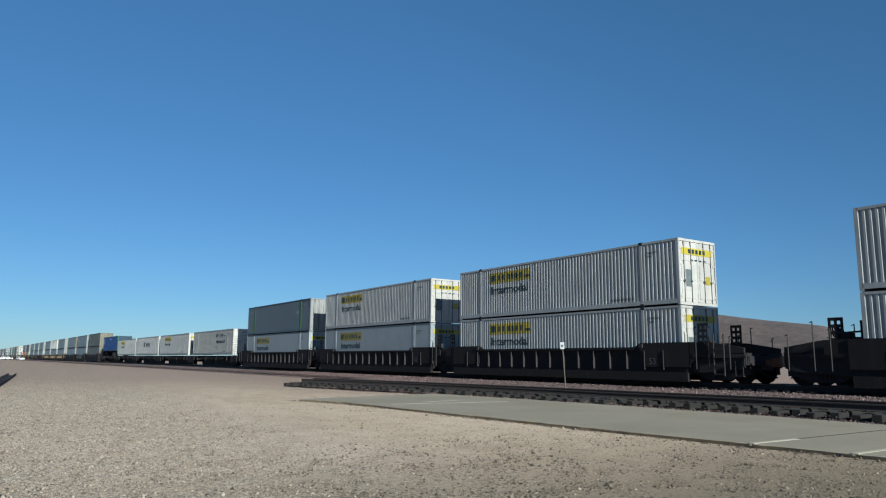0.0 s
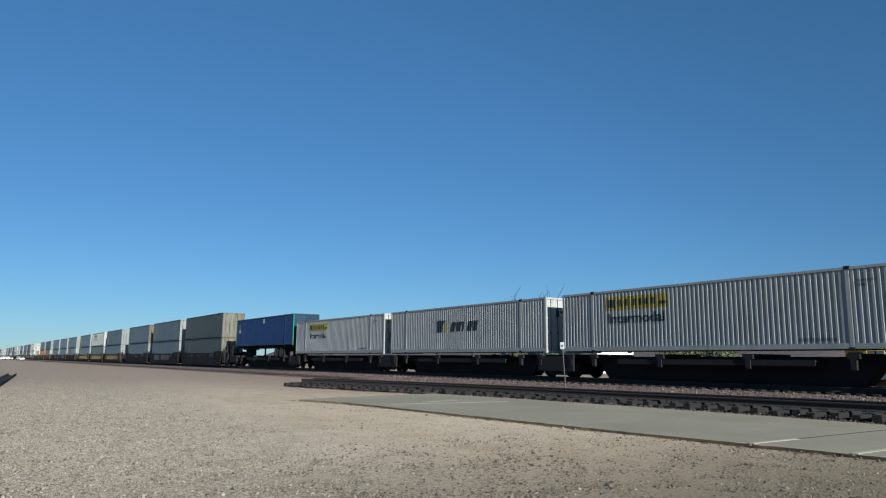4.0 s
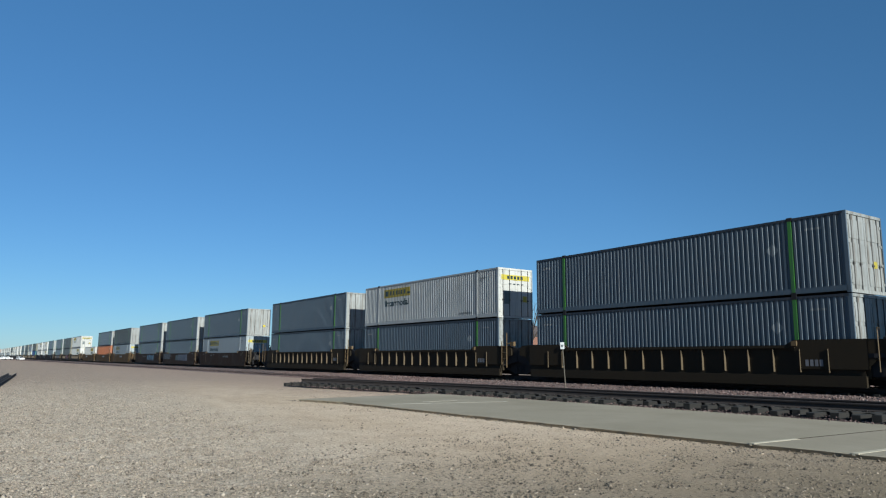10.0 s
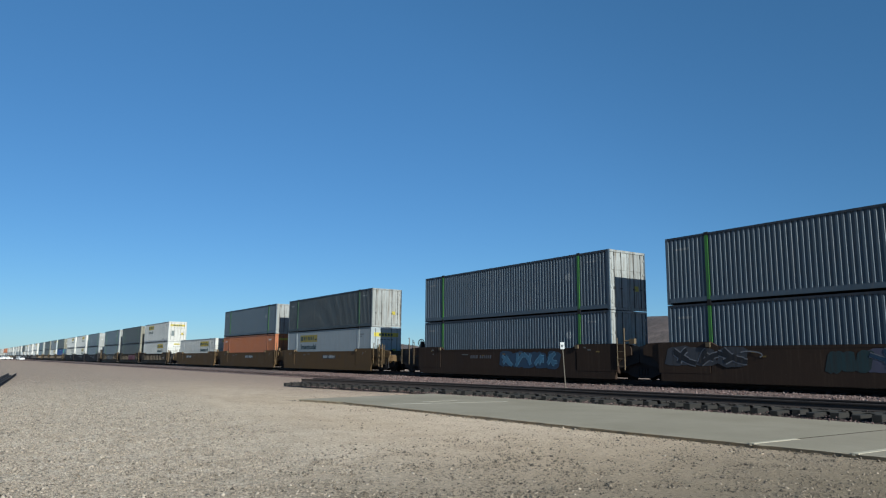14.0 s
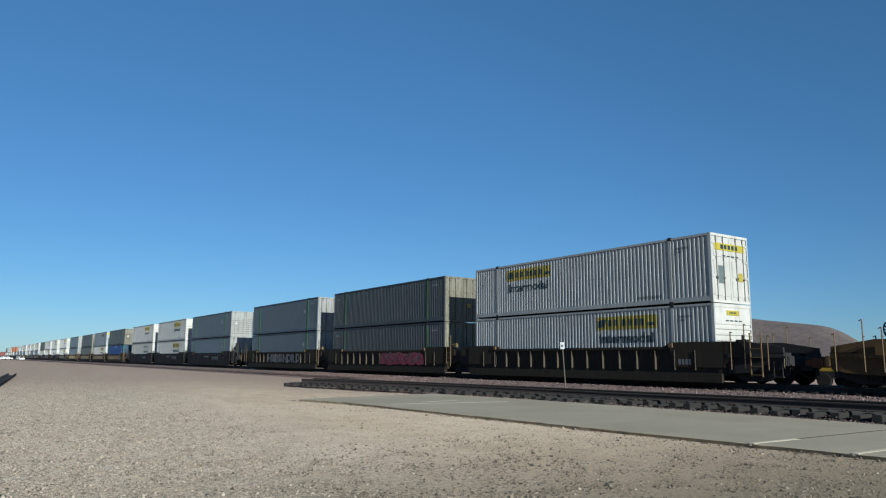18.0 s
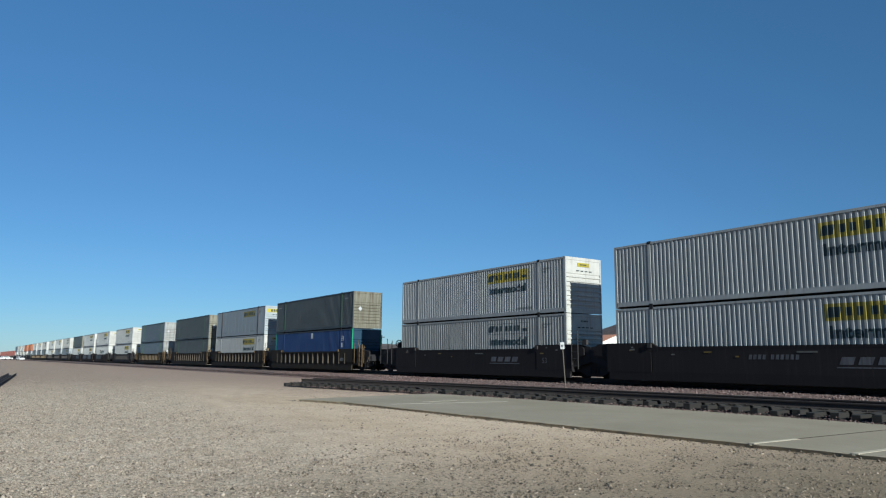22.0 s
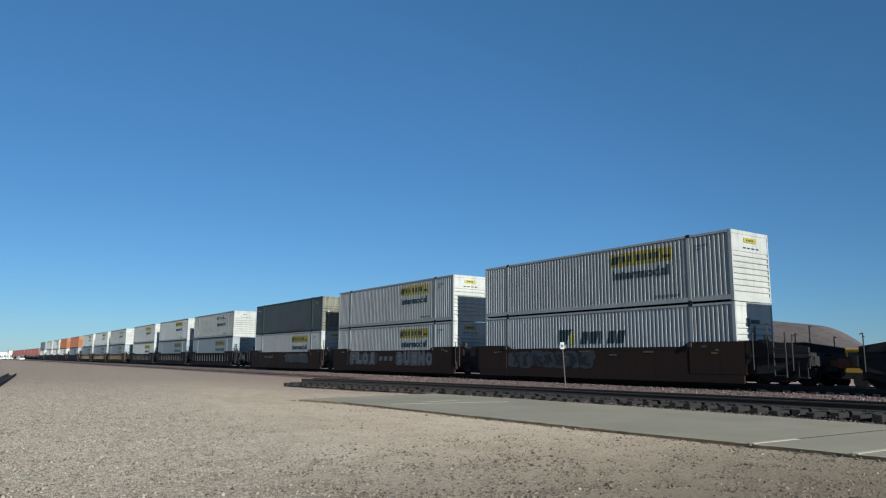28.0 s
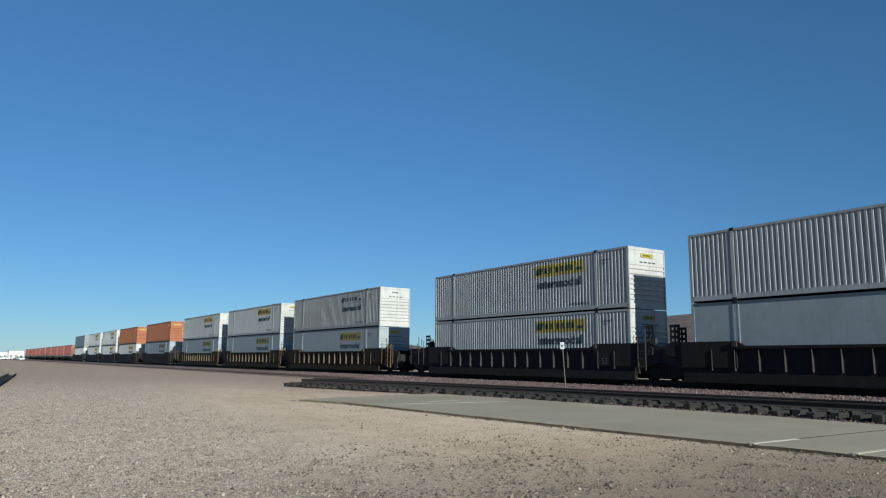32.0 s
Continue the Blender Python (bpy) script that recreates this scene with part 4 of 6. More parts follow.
def build_main_track():
    root = new("railway_track")
    tagged(root, "main-line track with worn steel rails on wooden ties", "track", kind="structure")
    root.location = (0, TRACK_Y, 0)
    for s in (-0.7525, 0.7525):
        bm = bmesh.new()
        prism(bm, [(a + s, b + RAIL_Z - 0.168) for a, b in rail_profile()], "x", -1500, 820)
        r = part("rail", bm, M_RAIL, root)
        part("rail_head", boxes((-1500, 820, s - 0.027, s + 0.027, RAIL_Z + 0.0005, RAIL_Z + 0.002)), M_RAILTOP, r, "bright worn running surface")
    me = tie_mesh("tie")
    for i in range(150):
        piece("tie", me, root, (6 - 0.52 * i, rng.normal(0, 0.02), RAIL_Z - 0.17))


def build_spur():
    root = new("spur_track")
    tagged(root, "disused spur track with rusty rails on old wooden ties", "track", kind="structure")
    for s in (-0.7525, 0.7525):
        bm = bmesh.new()
        end = -35.2 if s < 0 else -36.4
        xs = [end + (7 - end) * i / 40 for i in range(41)]
        rings = []
        for x in xs:
            rings.append([bm.verts.new((x, spur_y(x) + s + a, 0.262 + spur_lift(x) + b)) for a, b in rail_profile(1.05)])
        m = len(rings[0])
        for p, q in zip(rings, rings[1:]):
            for i in range(m):
                bm.faces.new((p[i], p[(i + 1) % m], q[(i + 1) % m], q[i]))
        bm.faces.new(rings[0][::-1])
        bm.faces.new(rings[-1])
        part("rail", bm, M_RAIL, root, "rusty rail")
    # Glint on the worn rail head, painted as a matte white strip.
    worn = bmesh.new()
    prism(worn, [(-13.2, spur_y(-13.2) + 0.74), (-12.5, spur_y(-12.5) + 0.74), (-12.5, spur_y(-12.5) + 0.77), (-13.2, spur_y(-13.2) + 0.77)], "z", 0.46, 0.465)
    part("worn_patch", worn, M_STRIPE, root, "worn rail-head patch with its glint painted pale")
    kinds = [tie_mesh("tie") for i in range(6)]
    plate = finish(boxes((-0.1, 0.1, -0.15, 0.15, 0.0, 0.014), (-0.03, 0.03, -0.13, -0.09, 0.014, 0.045), (-0.03, 0.03, 0.09, 0.13, 0.014, 0.045)), "tie_plate", M_RAIL)
    for i in range(80):
        x = 5.5 - 0.525 * i + rng.normal(0, 0.02)
        slope = (spur_y(x + 0.5) - spur_y(x - 0.5))
        t = piece("tie", kinds[int(rng.integers(6))], root, (x, spur_y(x) + rng.normal(0, 0.05), 0.250 + spur_lift(x) - abs(rng.normal(0, 0.018))), turn=(0, 0, math.atan(slope) + rng.normal(0, 0.012)))
        for s in (-0.7525, 0.7525):
            piece("tie_plate", plate, t, (0, s, 0.0))


build_main_track()
build_spur()


# ---- still things of the yard ----
def whistle_post():
    root = new("whistle_post")
    tagged(root, "small white letter W sign on a leaning grey post", "sign")
    bm = bmesh.new()
    tube(bm, (0, 0, -0.3), (0, 0, 1.65), 0.023, n=8)
    part("post", bm, M_GALV, root)
    plate = part("sign_plate", soft_box(-0.092, 0.092, -0.042, -0.028, 1.37, 1.67, 0.006), M_SIGN, root, "white square sign plate")
    bm = words("W", -0.06, 1.44, 0.14, 0.12, 0.04)
    for v in bm.verts:
        v.co.y = -0.045
    part("letter", bm, M_TEAL, plate, "black letter W")
    root.matrix_world = pose(-22.9, 22.0, 0.62 - 0.02, 0, -3.4, 28)
    return root


whistle_post()


def rail_pile():
    """Old rails lying on the lot in a loose row."""
    for i in range(4):
        bm = bmesh.new()
        prism(bm, rail_profile(1.0), "x", -28 + 3.0 * (i % 3) + rng.uniform(-0.6, 0.6), 4.0)
        ob = new("old_rail", finish(bm, "old_rail", M_RAIL))
        tagged(ob, "rusty old rail lying loose on the gravel", "rail", "old rails on the lot")
        ob.matrix_world = pose(-38.0, 1.02 + 0.17 * i, 0.01, 0, 0, -4.9 + rng.uniform(-0.12, 0.12))


rail_pile()


M_GREYWALL = paint("weathered_grey_boards", (0.16, 0.165, 0.135), dirty=0.4)
M_GREYPANE = paint("dusty_window_pane", (0.24, 0.25, 0.245), dirty=0.3, rough=0.25)


def shed(x0, x1, y0, y1, eave, ridge, roof_mat, label):
    root = new("shed")
    tagged(root, label, "building")
    root.location = ((x0 + x1) / 2, (y0 + y1) / 2, 0)
    hx, hy = (x1 - x0) / 2, (y1 - y0) / 2
    bm = bmesh.new()
    prism(bm, [(-hy, 0), (hy, 0), (hy, eave), (0, ridge), (-hy, eave)], "x", -hx, hx)
    part("wall", bm, M_STUCCO, root)
    for s in (-1, 1):
        bm = bmesh.new()
        n = int((2 * hx + 0.8) / 0.4)
        prev = None
        for i in range(n * 2 + 1):
            x = -hx - 0.4 + (2 * hx + 0.8) * i / (2 * n)
            up = 0.035 * (i % 2)
            a = bm.verts.new((x, s * (hy + 0.45), eave - 0.45 * (ridge - eave) / hy + 0.05 + up))
            b = bm.verts.new((x, s * 0.0, ridge + 0.05 + up))
            if prev:
                bm.faces.new((prev[0], a, b, prev[1]))
            prev = (a, b)
        ob = part("roof_sheet", bm, roof_mat, root)
        mod = ob.modifiers.new("thick", "SOLIDIFY")
        mod.thickness = 0.03
    part("door", boxes((hx - 0.01, hx + 0.03, -0.5, 0.5, 0, 2.05)), M_RUST, root)
    part("side_cladding", boxes((-hx + 0.02, hx - 0.02, -hy - 0.02, -hy + 0.01, 0.05, eave - 0.2)), M_GREYWALL, root, "weathered grey-green wall boards")
    for k in (-0.8, -0.45, -0.1, 0.25, 0.5, 0.78):
        w = part("window", boxes((k * hx - 0.9, k * hx + 0.9, -hy - 0.05, -hy - 0.022, 1.2, 2.9)), M_GREYPANE, root)
        part("window_sill", boxes((k * hx - 1.0, k * hx + 1.0, -hy - 0.08, -hy - 0.022, 1.1, 1.2)), M_STUCCO, w)
    return root


shed(-79.5, -61.0, 64.0, 70.5, 3.65, 4.70, M_ROOFRUST, "long white shed with a rusted corrugated tin roof")


def shrub(x, y, r, h, seed):
    rs = np.random.default_rng(seed)
    root = new("shrub")
    tagged(root, "dusty olive-green desert shrub", "bush", "shrubs behind the train")
    root.location = (x, y, 0)
    bm = bmesh.new()
    for i in range(7):
        a = rs.uniform(0, 6.28)
        tube(bm, (0, 0, 0), (r * 0.6 * math.cos(a), r * 0.6 * math.sin(a), h * rs.uniform(0.5, 0.85)), 0.05, 0.012, 5)
    part("stems", bm, M_BARK, root)
    vs, fs = [], []
    for i in range(1500):
        d = rs.normal(0, 1, 3)
        d /= np.linalg.norm(d)
        k = rs.uniform(0.45, 1.0) ** 0.5 * (0.8 + 0.25 * math.sin(3 * d[0] + seed) * math.cos(4 * d[1]))
        p = np.array([d[0] * r * k, d[1] * r * k, h * 0.52 + d[2] * h * 0.5 * k])
        u, w = rs.normal(0, 0.09, 3), rs.normal(0, 0.09, 3)
        b = len(vs)
        vs += [p - u, p + w, p + u, p - w]
        fs.append((b, b + 1, b + 2, b + 3))
    me = bpy.data.meshes.new("foliage")
    me.from_pydata([tuple(map(float, v)) for v in vs], [], fs)
    me.materials.append(M_LEAF)
    piece("foliage", me, root)


for i, (x, y, r, h) in enumerate([(-52.6, 70.0, 2.0, 3.0), (-49.2, 71.0, 2.6, 3.4), (-46.8, 69.5, 1.6, 2.4), (-62.0, 80.0, 2.4, 3.2), (-70.5, 95.0, 3.0, 3.6), (-58.0, 74.0, 1.6, 3.6), (-38.0, 78.0, 1.8, 2.2), (-77.0, 61.0, 1.7, 2.5), (-73.5, 61.5, 1.9, 2.9), (-70.0, 61.0, 1.6, 2.3), (-66.8, 61.6, 1.8, 2.7), (-63.6, 61.0, 1.5, 2.2)]):
    shrub(x, y, r, h, 20 + i)


def bare_tree(x, y, height, seed, spread):
    rs = np.random.default_rng(seed)
    root = new("bare_tree")
    tagged(root, "leafless tree with thin spreading grey branches", "tree")
    root.location = (x, y, 0)
    trunk = bmesh.new()
    tube(trunk, (0, 0, -0.1), (0.05, 0, height * 0.30), 0.30, 0.22, 10)

    def grow(bm, p, d, length, r, level):
        steps = 4
        for k in range(steps):
            q = p + d * (length / steps)
            tube(bm, p, q, r * (1 - k / steps * 0.55), r * (1 - (k + 1) / steps * 0.55), 5)
            if level > 0 and k >= 1:
                for _ in range(1 if level < 3 else 2):
                    side = Vector(rs.normal(0, 1, 3)).normalized()
                    nd = (d * 0.75 + side * 0.65 + Vector((0, 0, 0.25))).normalized()
                    grow(bm, q, nd, length * rs.uniform(0.45, 0.65), r * 0.5, level - 1)
            p = q
            d = (d + Vector(rs.normal(0, 0.10, 3)) + Vector((0, 0, 0.04))).normalized()
    for i in range(5):
        a = i * 2 * math.pi / 5 + rs.uniform(-0.3, 0.3)
        d = Vector((math.cos(a) * spread, math.sin(a) * spread, 1)).normalized()
        limb = bmesh.new()
        grow(limb, Vector((0.05, 0, height * 0.28)), d, height * rs.uniform(0.55, 0.75), 0.13, 2)
        part("branch", limb, M_BARK, root)
    part("trunk", trunk, M_BARK, root, smooth=True)


bare_tree(-63.8, 55.0, 7.3, 4, 0.42)
bare_tree(-70.5, 58.5, 5.6, 9, 0.5)


def utility_pole(x, y, h):
    root = new("utility_pole")
    tagged(root, "tall wooden utility pole with a crossarm", "pole")
    root.location = (x, y, 0)
    bm = bmesh.new()
    tube(bm, (0, 0, -0.3), (0, 0, h), 0.15, 0.10, 8)
    part("pole", bm, M_TIE, root)
    arm = part("crossarm", boxes((-1.3, 1.3, -0.06, 0.06, h - 0.6, h - 0.45)), M_TIE, root)
    for k in (-1.15, -0.45, 0.45, 1.15):
        bm = bmesh.new()
        tube(bm, (k, 0, h - 0.45), (k, 0, h - 0.25), 0.05, 0.035, 6)
        part("insulator", bm, M_GALV, arm)


utility_pole(-108.0, 80.0, 7.3)
utility_pole(-150.0, 84.0, 7.3)


def yellow_machine():
    root = new("track_machine")
    tagged(root, "yellow rail maintenance machine with a windowed cab", "vehicle")
    root.location = (-22.2, 47.0, -0.12)
    yel = paint("machine_yellow_paint", (0.36, 0.235, 0.02), dirty=0.3)
    part("chassis", boxes((-2.6, 0.9, -1.2, 1.2, 0.6, 1.0)), M_BLACK, root)
    part("engine_hood", soft_box(-2.6, -0.6, -1.05, 1.05, 1.0, 1.7, 0.06), yel, root)
    cab = part("cab", boxes((-0.6, 0.7, -1.15, -1.07, 1.0, 2.35), (-0.6, 0.7, 1.07, 1.15, 1.0, 2.35), (-0.6, -0.52, -1.07, 1.07, 1.0, 2.35), (0.62, 0.7, -1.07, 1.07, 1.0, 1.7)), yel, root)
    part("cab_roof", soft_box(-0.65, 0.75, -1.2, 1.2, 2.35, 2.47, 0.04), yel, root)
    for y0, y1 in ((-1.0, -0.1), (0.1, 1.0)):
        part("window", boxes((0.64, 0.68, y0, y1, 1.72, 2.33)), M_GLASSDARK, cab)
    part("side_window", boxes((-0.4, 0.5, -1.165, -1.152, 1.65, 2.25)), M_GLASSDARK, cab)
    for i in range(5):
        bm = bmesh.new()
        tube(bm, (0.65, -1.0 + 0.5 * i, 2.45), (0.65, -1.0 + 0.5 * i, 2.58), 0.06, n=8)
        part("work_light", bm, M_BLACK, root)
    for x in (-2.0, 0.3):
        for s in (-1, 1):
            bm = bmesh.new()
            lathe_y(bm, [(0.2, -0.12), (0.45, -0.12), (0.5, -0.06), (0.5, 0.08), (0.42, 0.12)], 18)
            part("wheel", bm, M_TYRE, root, at=(x, s * 1.1, 0.5))


yellow_machine()


def parked_suv(x, y, yaw, mat, label, s=1.0):
    root = new("parked_car")
    tagged(root, label, "car", "cars parked far down the yard")
    body = bmesh.new()
    prism(body, [(-2.35, 0.35), (2.3, 0.35), (2.38, 0.75), (2.25, 0.98), (1.25, 1.06), (-2.3, 1.06), (-2.4, 0.7)], "y", -0.95, 0.95)
    bmesh.ops.bevel(body, geom=body.edges[:], offset=0.05, segments=2, affect="EDGES")
    part("body", body, mat, root)
    top = bmesh.new()
    prism(top, [(-2.25, 1.05), (1.2, 1.05), (0.45, 1.68), (-2.05, 1.72)], "y", -0.82, 0.82)
    bmesh.ops.bevel(top, geom=top.edges[:], offset=0.06, segments=2, affect="EDGES")
    part("cabin", top, mat, root)
    part("side_window", boxes((-1.9, 0.5, -0.835, -0.815, 1.14, 1.58)), M_GLASSDARK, root)
    part("side_window", boxes((-1.9, 0.5, 0.815, 0.835, 1.14, 1.58)), M_GLASSDARK, root)
    bm = bmesh.new()
    prism(bm, [(1.22, 1.12), (1.14, 1.10), (0.52, 1.62), (0.60, 1.64)], "y", -0.72, 0.72)
    part("windscreen", bm, M_GLASSDARK, root)
    for wx in (-1.45, 1.45):
        for sy in (-0.9, 0.9):
            bm = bmesh.new()
            lathe_y(bm, [(0.22, -0.1), (0.34, -0.1), (0.36, 0.0), (0.34, 0.1), (0.22, 0.1)], 16)
            part("wheel", bm, M_TYRE, root, at=(wx, sy, 0.36))
    for sy in (-0.65, 0.65):
        part("headlight", boxes((2.28, 2.37, sy - 0.18, sy + 0.18, 0.72, 0.88)), M_ALUM, root)
    root.matrix_world = pose(x, y, 0, 0, 0, yaw)
    return root


parked_suv(-349.0, 21.8, 14, M_CARWHITE, "white sport utility vehicle parked on the gravel")
for i, (x, y, a) in enumerate([(-392, 17.2, 75), (-402, 19.6, 100), (-430, 18.8, 60), (-385, 15.6, 20)]):
    parked_suv(x, y, a, M_CARWHITE, "white car parked far off on the gravel")


def warehouse(x, y0, y1, height, label):
    """A long plain building far down the yard, with its doors along the front."""
    root = new("warehouse")
    tagged(root, label, "building", "buildings far down the yard")
    root.location = (x, (y0 + y1) / 2, 0)
    w = (y1 - y0) / 2
    part("wall", boxes((-30.0, 0.0, -w, w, 0.0, height)), M_STUCCO, root)
    part("roof", boxes((-30.4, 0.4, -w - 0.4, w + 0.4, height, height + 0.5)), M_GREYPANE, root)
    n = max(2, round(w / 3.0))
    for i in range(n):
        y = -w + 2 * w * (i + 0.5) / n
        part("door", boxes((0.0, 0.12, y - 1.4, y + 1.4, 0.0, 4.2)), M_GREYWALL, root)


warehouse(-1160.0, 58.0, 76.0, 9.6, "long white warehouse far beyond the yard")
warehouse(-1200.0, 46.0, 58.5, 7.6, "low white warehouse far beyond the yard")


# ---- rolling stock ----
WHEEL_R = 0.47


def truck(parent, x, material):
    """A two-axle truck: side frames, bolster and wheelsets."""
    def frame_mesh():
        bm = bmesh.new()
        for s in (-1, 1):
            prism(bm, [(-1.32, 0.34), (-1.32, 0.64), (-0.75, 0.78), (0.75, 0.78), (1.32, 0.64), (1.32, 0.34), (0.98, 0.32), (0.5, 0.13), (-0.5, 0.13), (-0.98, 0.32)], "y", s * 1.0 - 0.07, s * 1.0 + 0.07)
            for k in (-0.24, -0.08, 0.08, 0.24):
                tube(bm, (k, s * 1.09, 0.22), (k, s * 1.09, 0.52), 0.05, n=6)
        box(bm, -0.2, 0.2, -1.0, 1.0, 0.45, 0.72)
        return finish(bm, "truck", M_BLACK)
    tr = piece("truck", shape("truck", frame_mesh), parent, (x, 0, 0), "black cast-steel wheel truck")

    def wheelset():
        bm = bmesh.new()
        for s in (-1, 1):
            y = s * 0.75
            lathe_y(bm, [(0.1, y - s * 0.08), (WHEEL_R - 0.06, y - s * 0.065), (WHEEL_R + 0.025, y - s * 0.06), (WHEEL_R + 0.02, y - s * 0.035), (WHEEL_R, y - s * 0.03), (WHEEL_R, y + s * 0.06), (WHEEL_R - 0.07, y + s * 0.06), (WHEEL_R - 0.1, y + s * 0.02), (0.16, y + s * 0.05), (0.1, y + s * 0.09)], 24)
        tube(bm, (0, -1.08, 0), (0, 1.08, 0), 0.075, n=10)
        return finish(bm, "wheelset", M_STEELW)
    for k in (-0.89, 0.89):
        piece("wheelset", shape("wheelset", wheelset), tr, (k, 0, WHEEL_R), "steel wheels on an axle")
    return tr


HALF = 1.50


def well_unit(car, x, style, first, last):
    """One well of the car; x is where its container's leading end stands. Outer ends carry a coupler."""
    mat, rib_mat, ribbed, rail_mat = style
    def body():
        bm = bmesh.new()
        for s in (-1, 1):
            y0, y1 = sorted((s * 1.36, s * 1.40))
            box(bm, -16.45, 0.30, y0, y1, 0.36, 1.38)
            y0, y1 = sorted((s * 1.33, s * (HALF if ribbed else 1.462)))
            box(bm, -14.1, -2.05, y0, y1, 1.36, 1.47)           # top chord
            box(bm, -16.5, 0.35, y0, y1, 0.025, 0.40)            # lower chord
            for a, b in ((-16.6, -14.05), (-2.1, 0.45)):        # raised ends
                y0, y1 = sorted((s * 1.33, s * 1.47))
                box(bm, a, b, y0, y1, 0.62 if ribbed else 0.37, 1.655)
            end = [(0.45, 1.655), (1.12, 1.62), (1.30, 1.42), (1.30, 1.12), (0.85, 1.05), (0.45, 0.72)]     # the side sweeps up over the truck
            for prof in (end, [(-LENGTH - px, pz) for px, pz in end]):
                prism(bm, prof, "y", *sorted((s * 1.37, s * 1.43)))
            for a in (-14.05, -2.1):
                d = 1 if a < -10 else -1
                prism(bm, [(a, 1.655), (a, 1.30), (a + d * 0.35, 1.30), (a + d * 0.35, 1.47)], "y", *sorted((s * 1.335, s * 1.465)))
        for i in range(9):
            k = -15.8 + i * 1.9
            box(bm, k, k + 0.3, -1.36, 1.36, 0.14, 0.32)
        box(bm, -16.6, -16.45, -1.36, 1.36, 0.3, 1.5)
        box(bm, 0.30, 0.45, -1.36, 1.36, 0.3, 1.5)
        return finish(bm, "well_body", mat)
    unit = piece("well_body", shape(("well", mat.name, ribbed), body), car, (x, 0, 0))
    tie = shape("tie_down", lambda: finish(boxes((-0.09, 0.09, -1.53, -1.36, 1.44, 1.58)), "container_guide", rail_mat)) if rail_mat is M_BLACK else shape(("guide", rail_mat.name), lambda: finish(boxes((-0.10, 0.10, -1.53, -1.34, 1.44, 1.62)), "container_guide", rail_mat))
    for k in (-2.06, -14.1):
        piece("container_guide", tie, unit, (k, 0, 0))
    if ribbed:
        rm = shape(("rib", rib_mat.name), lambda: finish(soft_box(-0.011, 0.011, -HALF - 0.004, -1.39, 0.50, 1.32, 0.004), "rib", rib_mat))
        fm = shape(("ribfar", rib_mat.name), lambda: finish(boxes((-0.035, 0.035, 1.39, HALF, 0.40, 1.36)), "rib", rib_mat))
        for i in range(15):
            piece("rib", rm, unit, (-0.87 - 1.02 * i, 0, 0))
            piece("rib", fm, unit, (-0.87 - 1.02 * i, 0, 0))
    else:
        pm = shape(("plate", mat.name), lambda: finish(boxes((-14.0, -2.15, -1.455, -1.39, 0.40, 1.36)), "side_plate", mat))
        piece("side_plate", pm, unit)

    def end_joint(sign, outer):
        bm = bmesh.new()
        reach = 2.80 if outer else 1.66
        a = 0.45
        for s in (-1, 1):
            prism(bm, [(a, s * 1.46), (a, s * 0.25), (a + reach - 0.4, s * 0.25), (a + reach - 0.4, s * (1.32 if outer else 0.85))], "z", 1.02, 1.16)
            prism(bm, [(a, 0.5), (a, 1.64), (a + 0.5, 1.64), (a + reach - 0.48, 1.5), (a + reach - 0.48, 0.8)] if not outer else [(a, 0.38), (a, 1.64), (a + 0.9, 1.64), (a + reach - 0.42, 1.40), (a + reach - 0.42, 0.62), (a + 1.9, 0.5)], "y", *sorted((s * 1.20, s * 1.30)))
        box(bm, a - 0.1, a + reach - 0.45, -0.38, 0.38, 0.70, 1.05)
        if outer:
            box(bm, a + reach - 0.4, a + reach - 0.28, -1.4, 1.4, 0.72, 1.08)
        me = finish(bm, "end_platform", M_BLACK if mat is not M_CARTAN else mat)
        return me
    for sign, outer, at in ((1, first, 0.0), (-1, last, -LENGTH)):
        me = shape(("joint", mat is M_CARTAN, outer), lambda: end_joint(sign, outer))
        p = piece("end_platform", me, unit, (at, 0, 0), turn=None if sign > 0 else (0, 0, math.pi))
        if outer:
            cm = shape("coupler", lambda: finish(boxes((2.7, 3.3, -0.11, 0.11, 0.72, 0.94), (3.25, 3.68, -0.17, 0.20, 0.66, 1.0)), "coupler", M_RUST))
            piece("coupler", cm, p)
            for y in (-1.49, 1.49):
                for k in (0.80, 1.40, 2.35):
                    tall = {0.80: 2.02, 1.40: 2.30, 2.35: 1.85}[k]

                    def grab():
                        bm = bmesh.new()
                        tube(bm, (0, 0, 0.55), (0, 0, tall), 0.022, n=6)
                        tube(bm, (0, 0, tall), (0.10, 0.0, tall - 0.05), 0.018, n=6)
                        tube(bm, (0, 0, 1.72), (0.0, -0.10 if y > 0 else 0.10, 1.72), 0.018, n=6)
                        return finish(bm, "handrail", rail_mat)
                    piece("handrail", shape(("grab", rail_mat.name, y > 0, k), grab), p, (k + (0.22 if sign < 0 else 0), y, 0))

            def steps():
                bm = bmesh.new()
                for z in (0.35, 0.68, 1.01, 1.34):
                    box(bm, 1.62, 2.10, -1.54, -1.46, z, z + 0.03)
                for xx in (1.62, 2.08):
                    box(bm, xx, xx + 0.035, -1.53, -1.47, 0.3, 1.95)
                return finish(bm, "ladder", rail_mat)
            piece("ladder", shape(("steps", rail_mat.name), steps), p)
            def tank():
                bm = bmesh.new()
                tube(bm, (0.75, -0.55, 1.36), (1.75, -0.55, 1.36), 0.19, n=12)
                box(bm, 0.9, 1.0, -0.75, -0.35, 1.14, 1.3)
                box(bm, 1.5, 1.6, -0.75, -0.35, 1.14, 1.3)
                return finish(bm, "air_tank", M_BLACK)
            piece("air_tank", shape("tank", tank), p, label="black brake air tank")

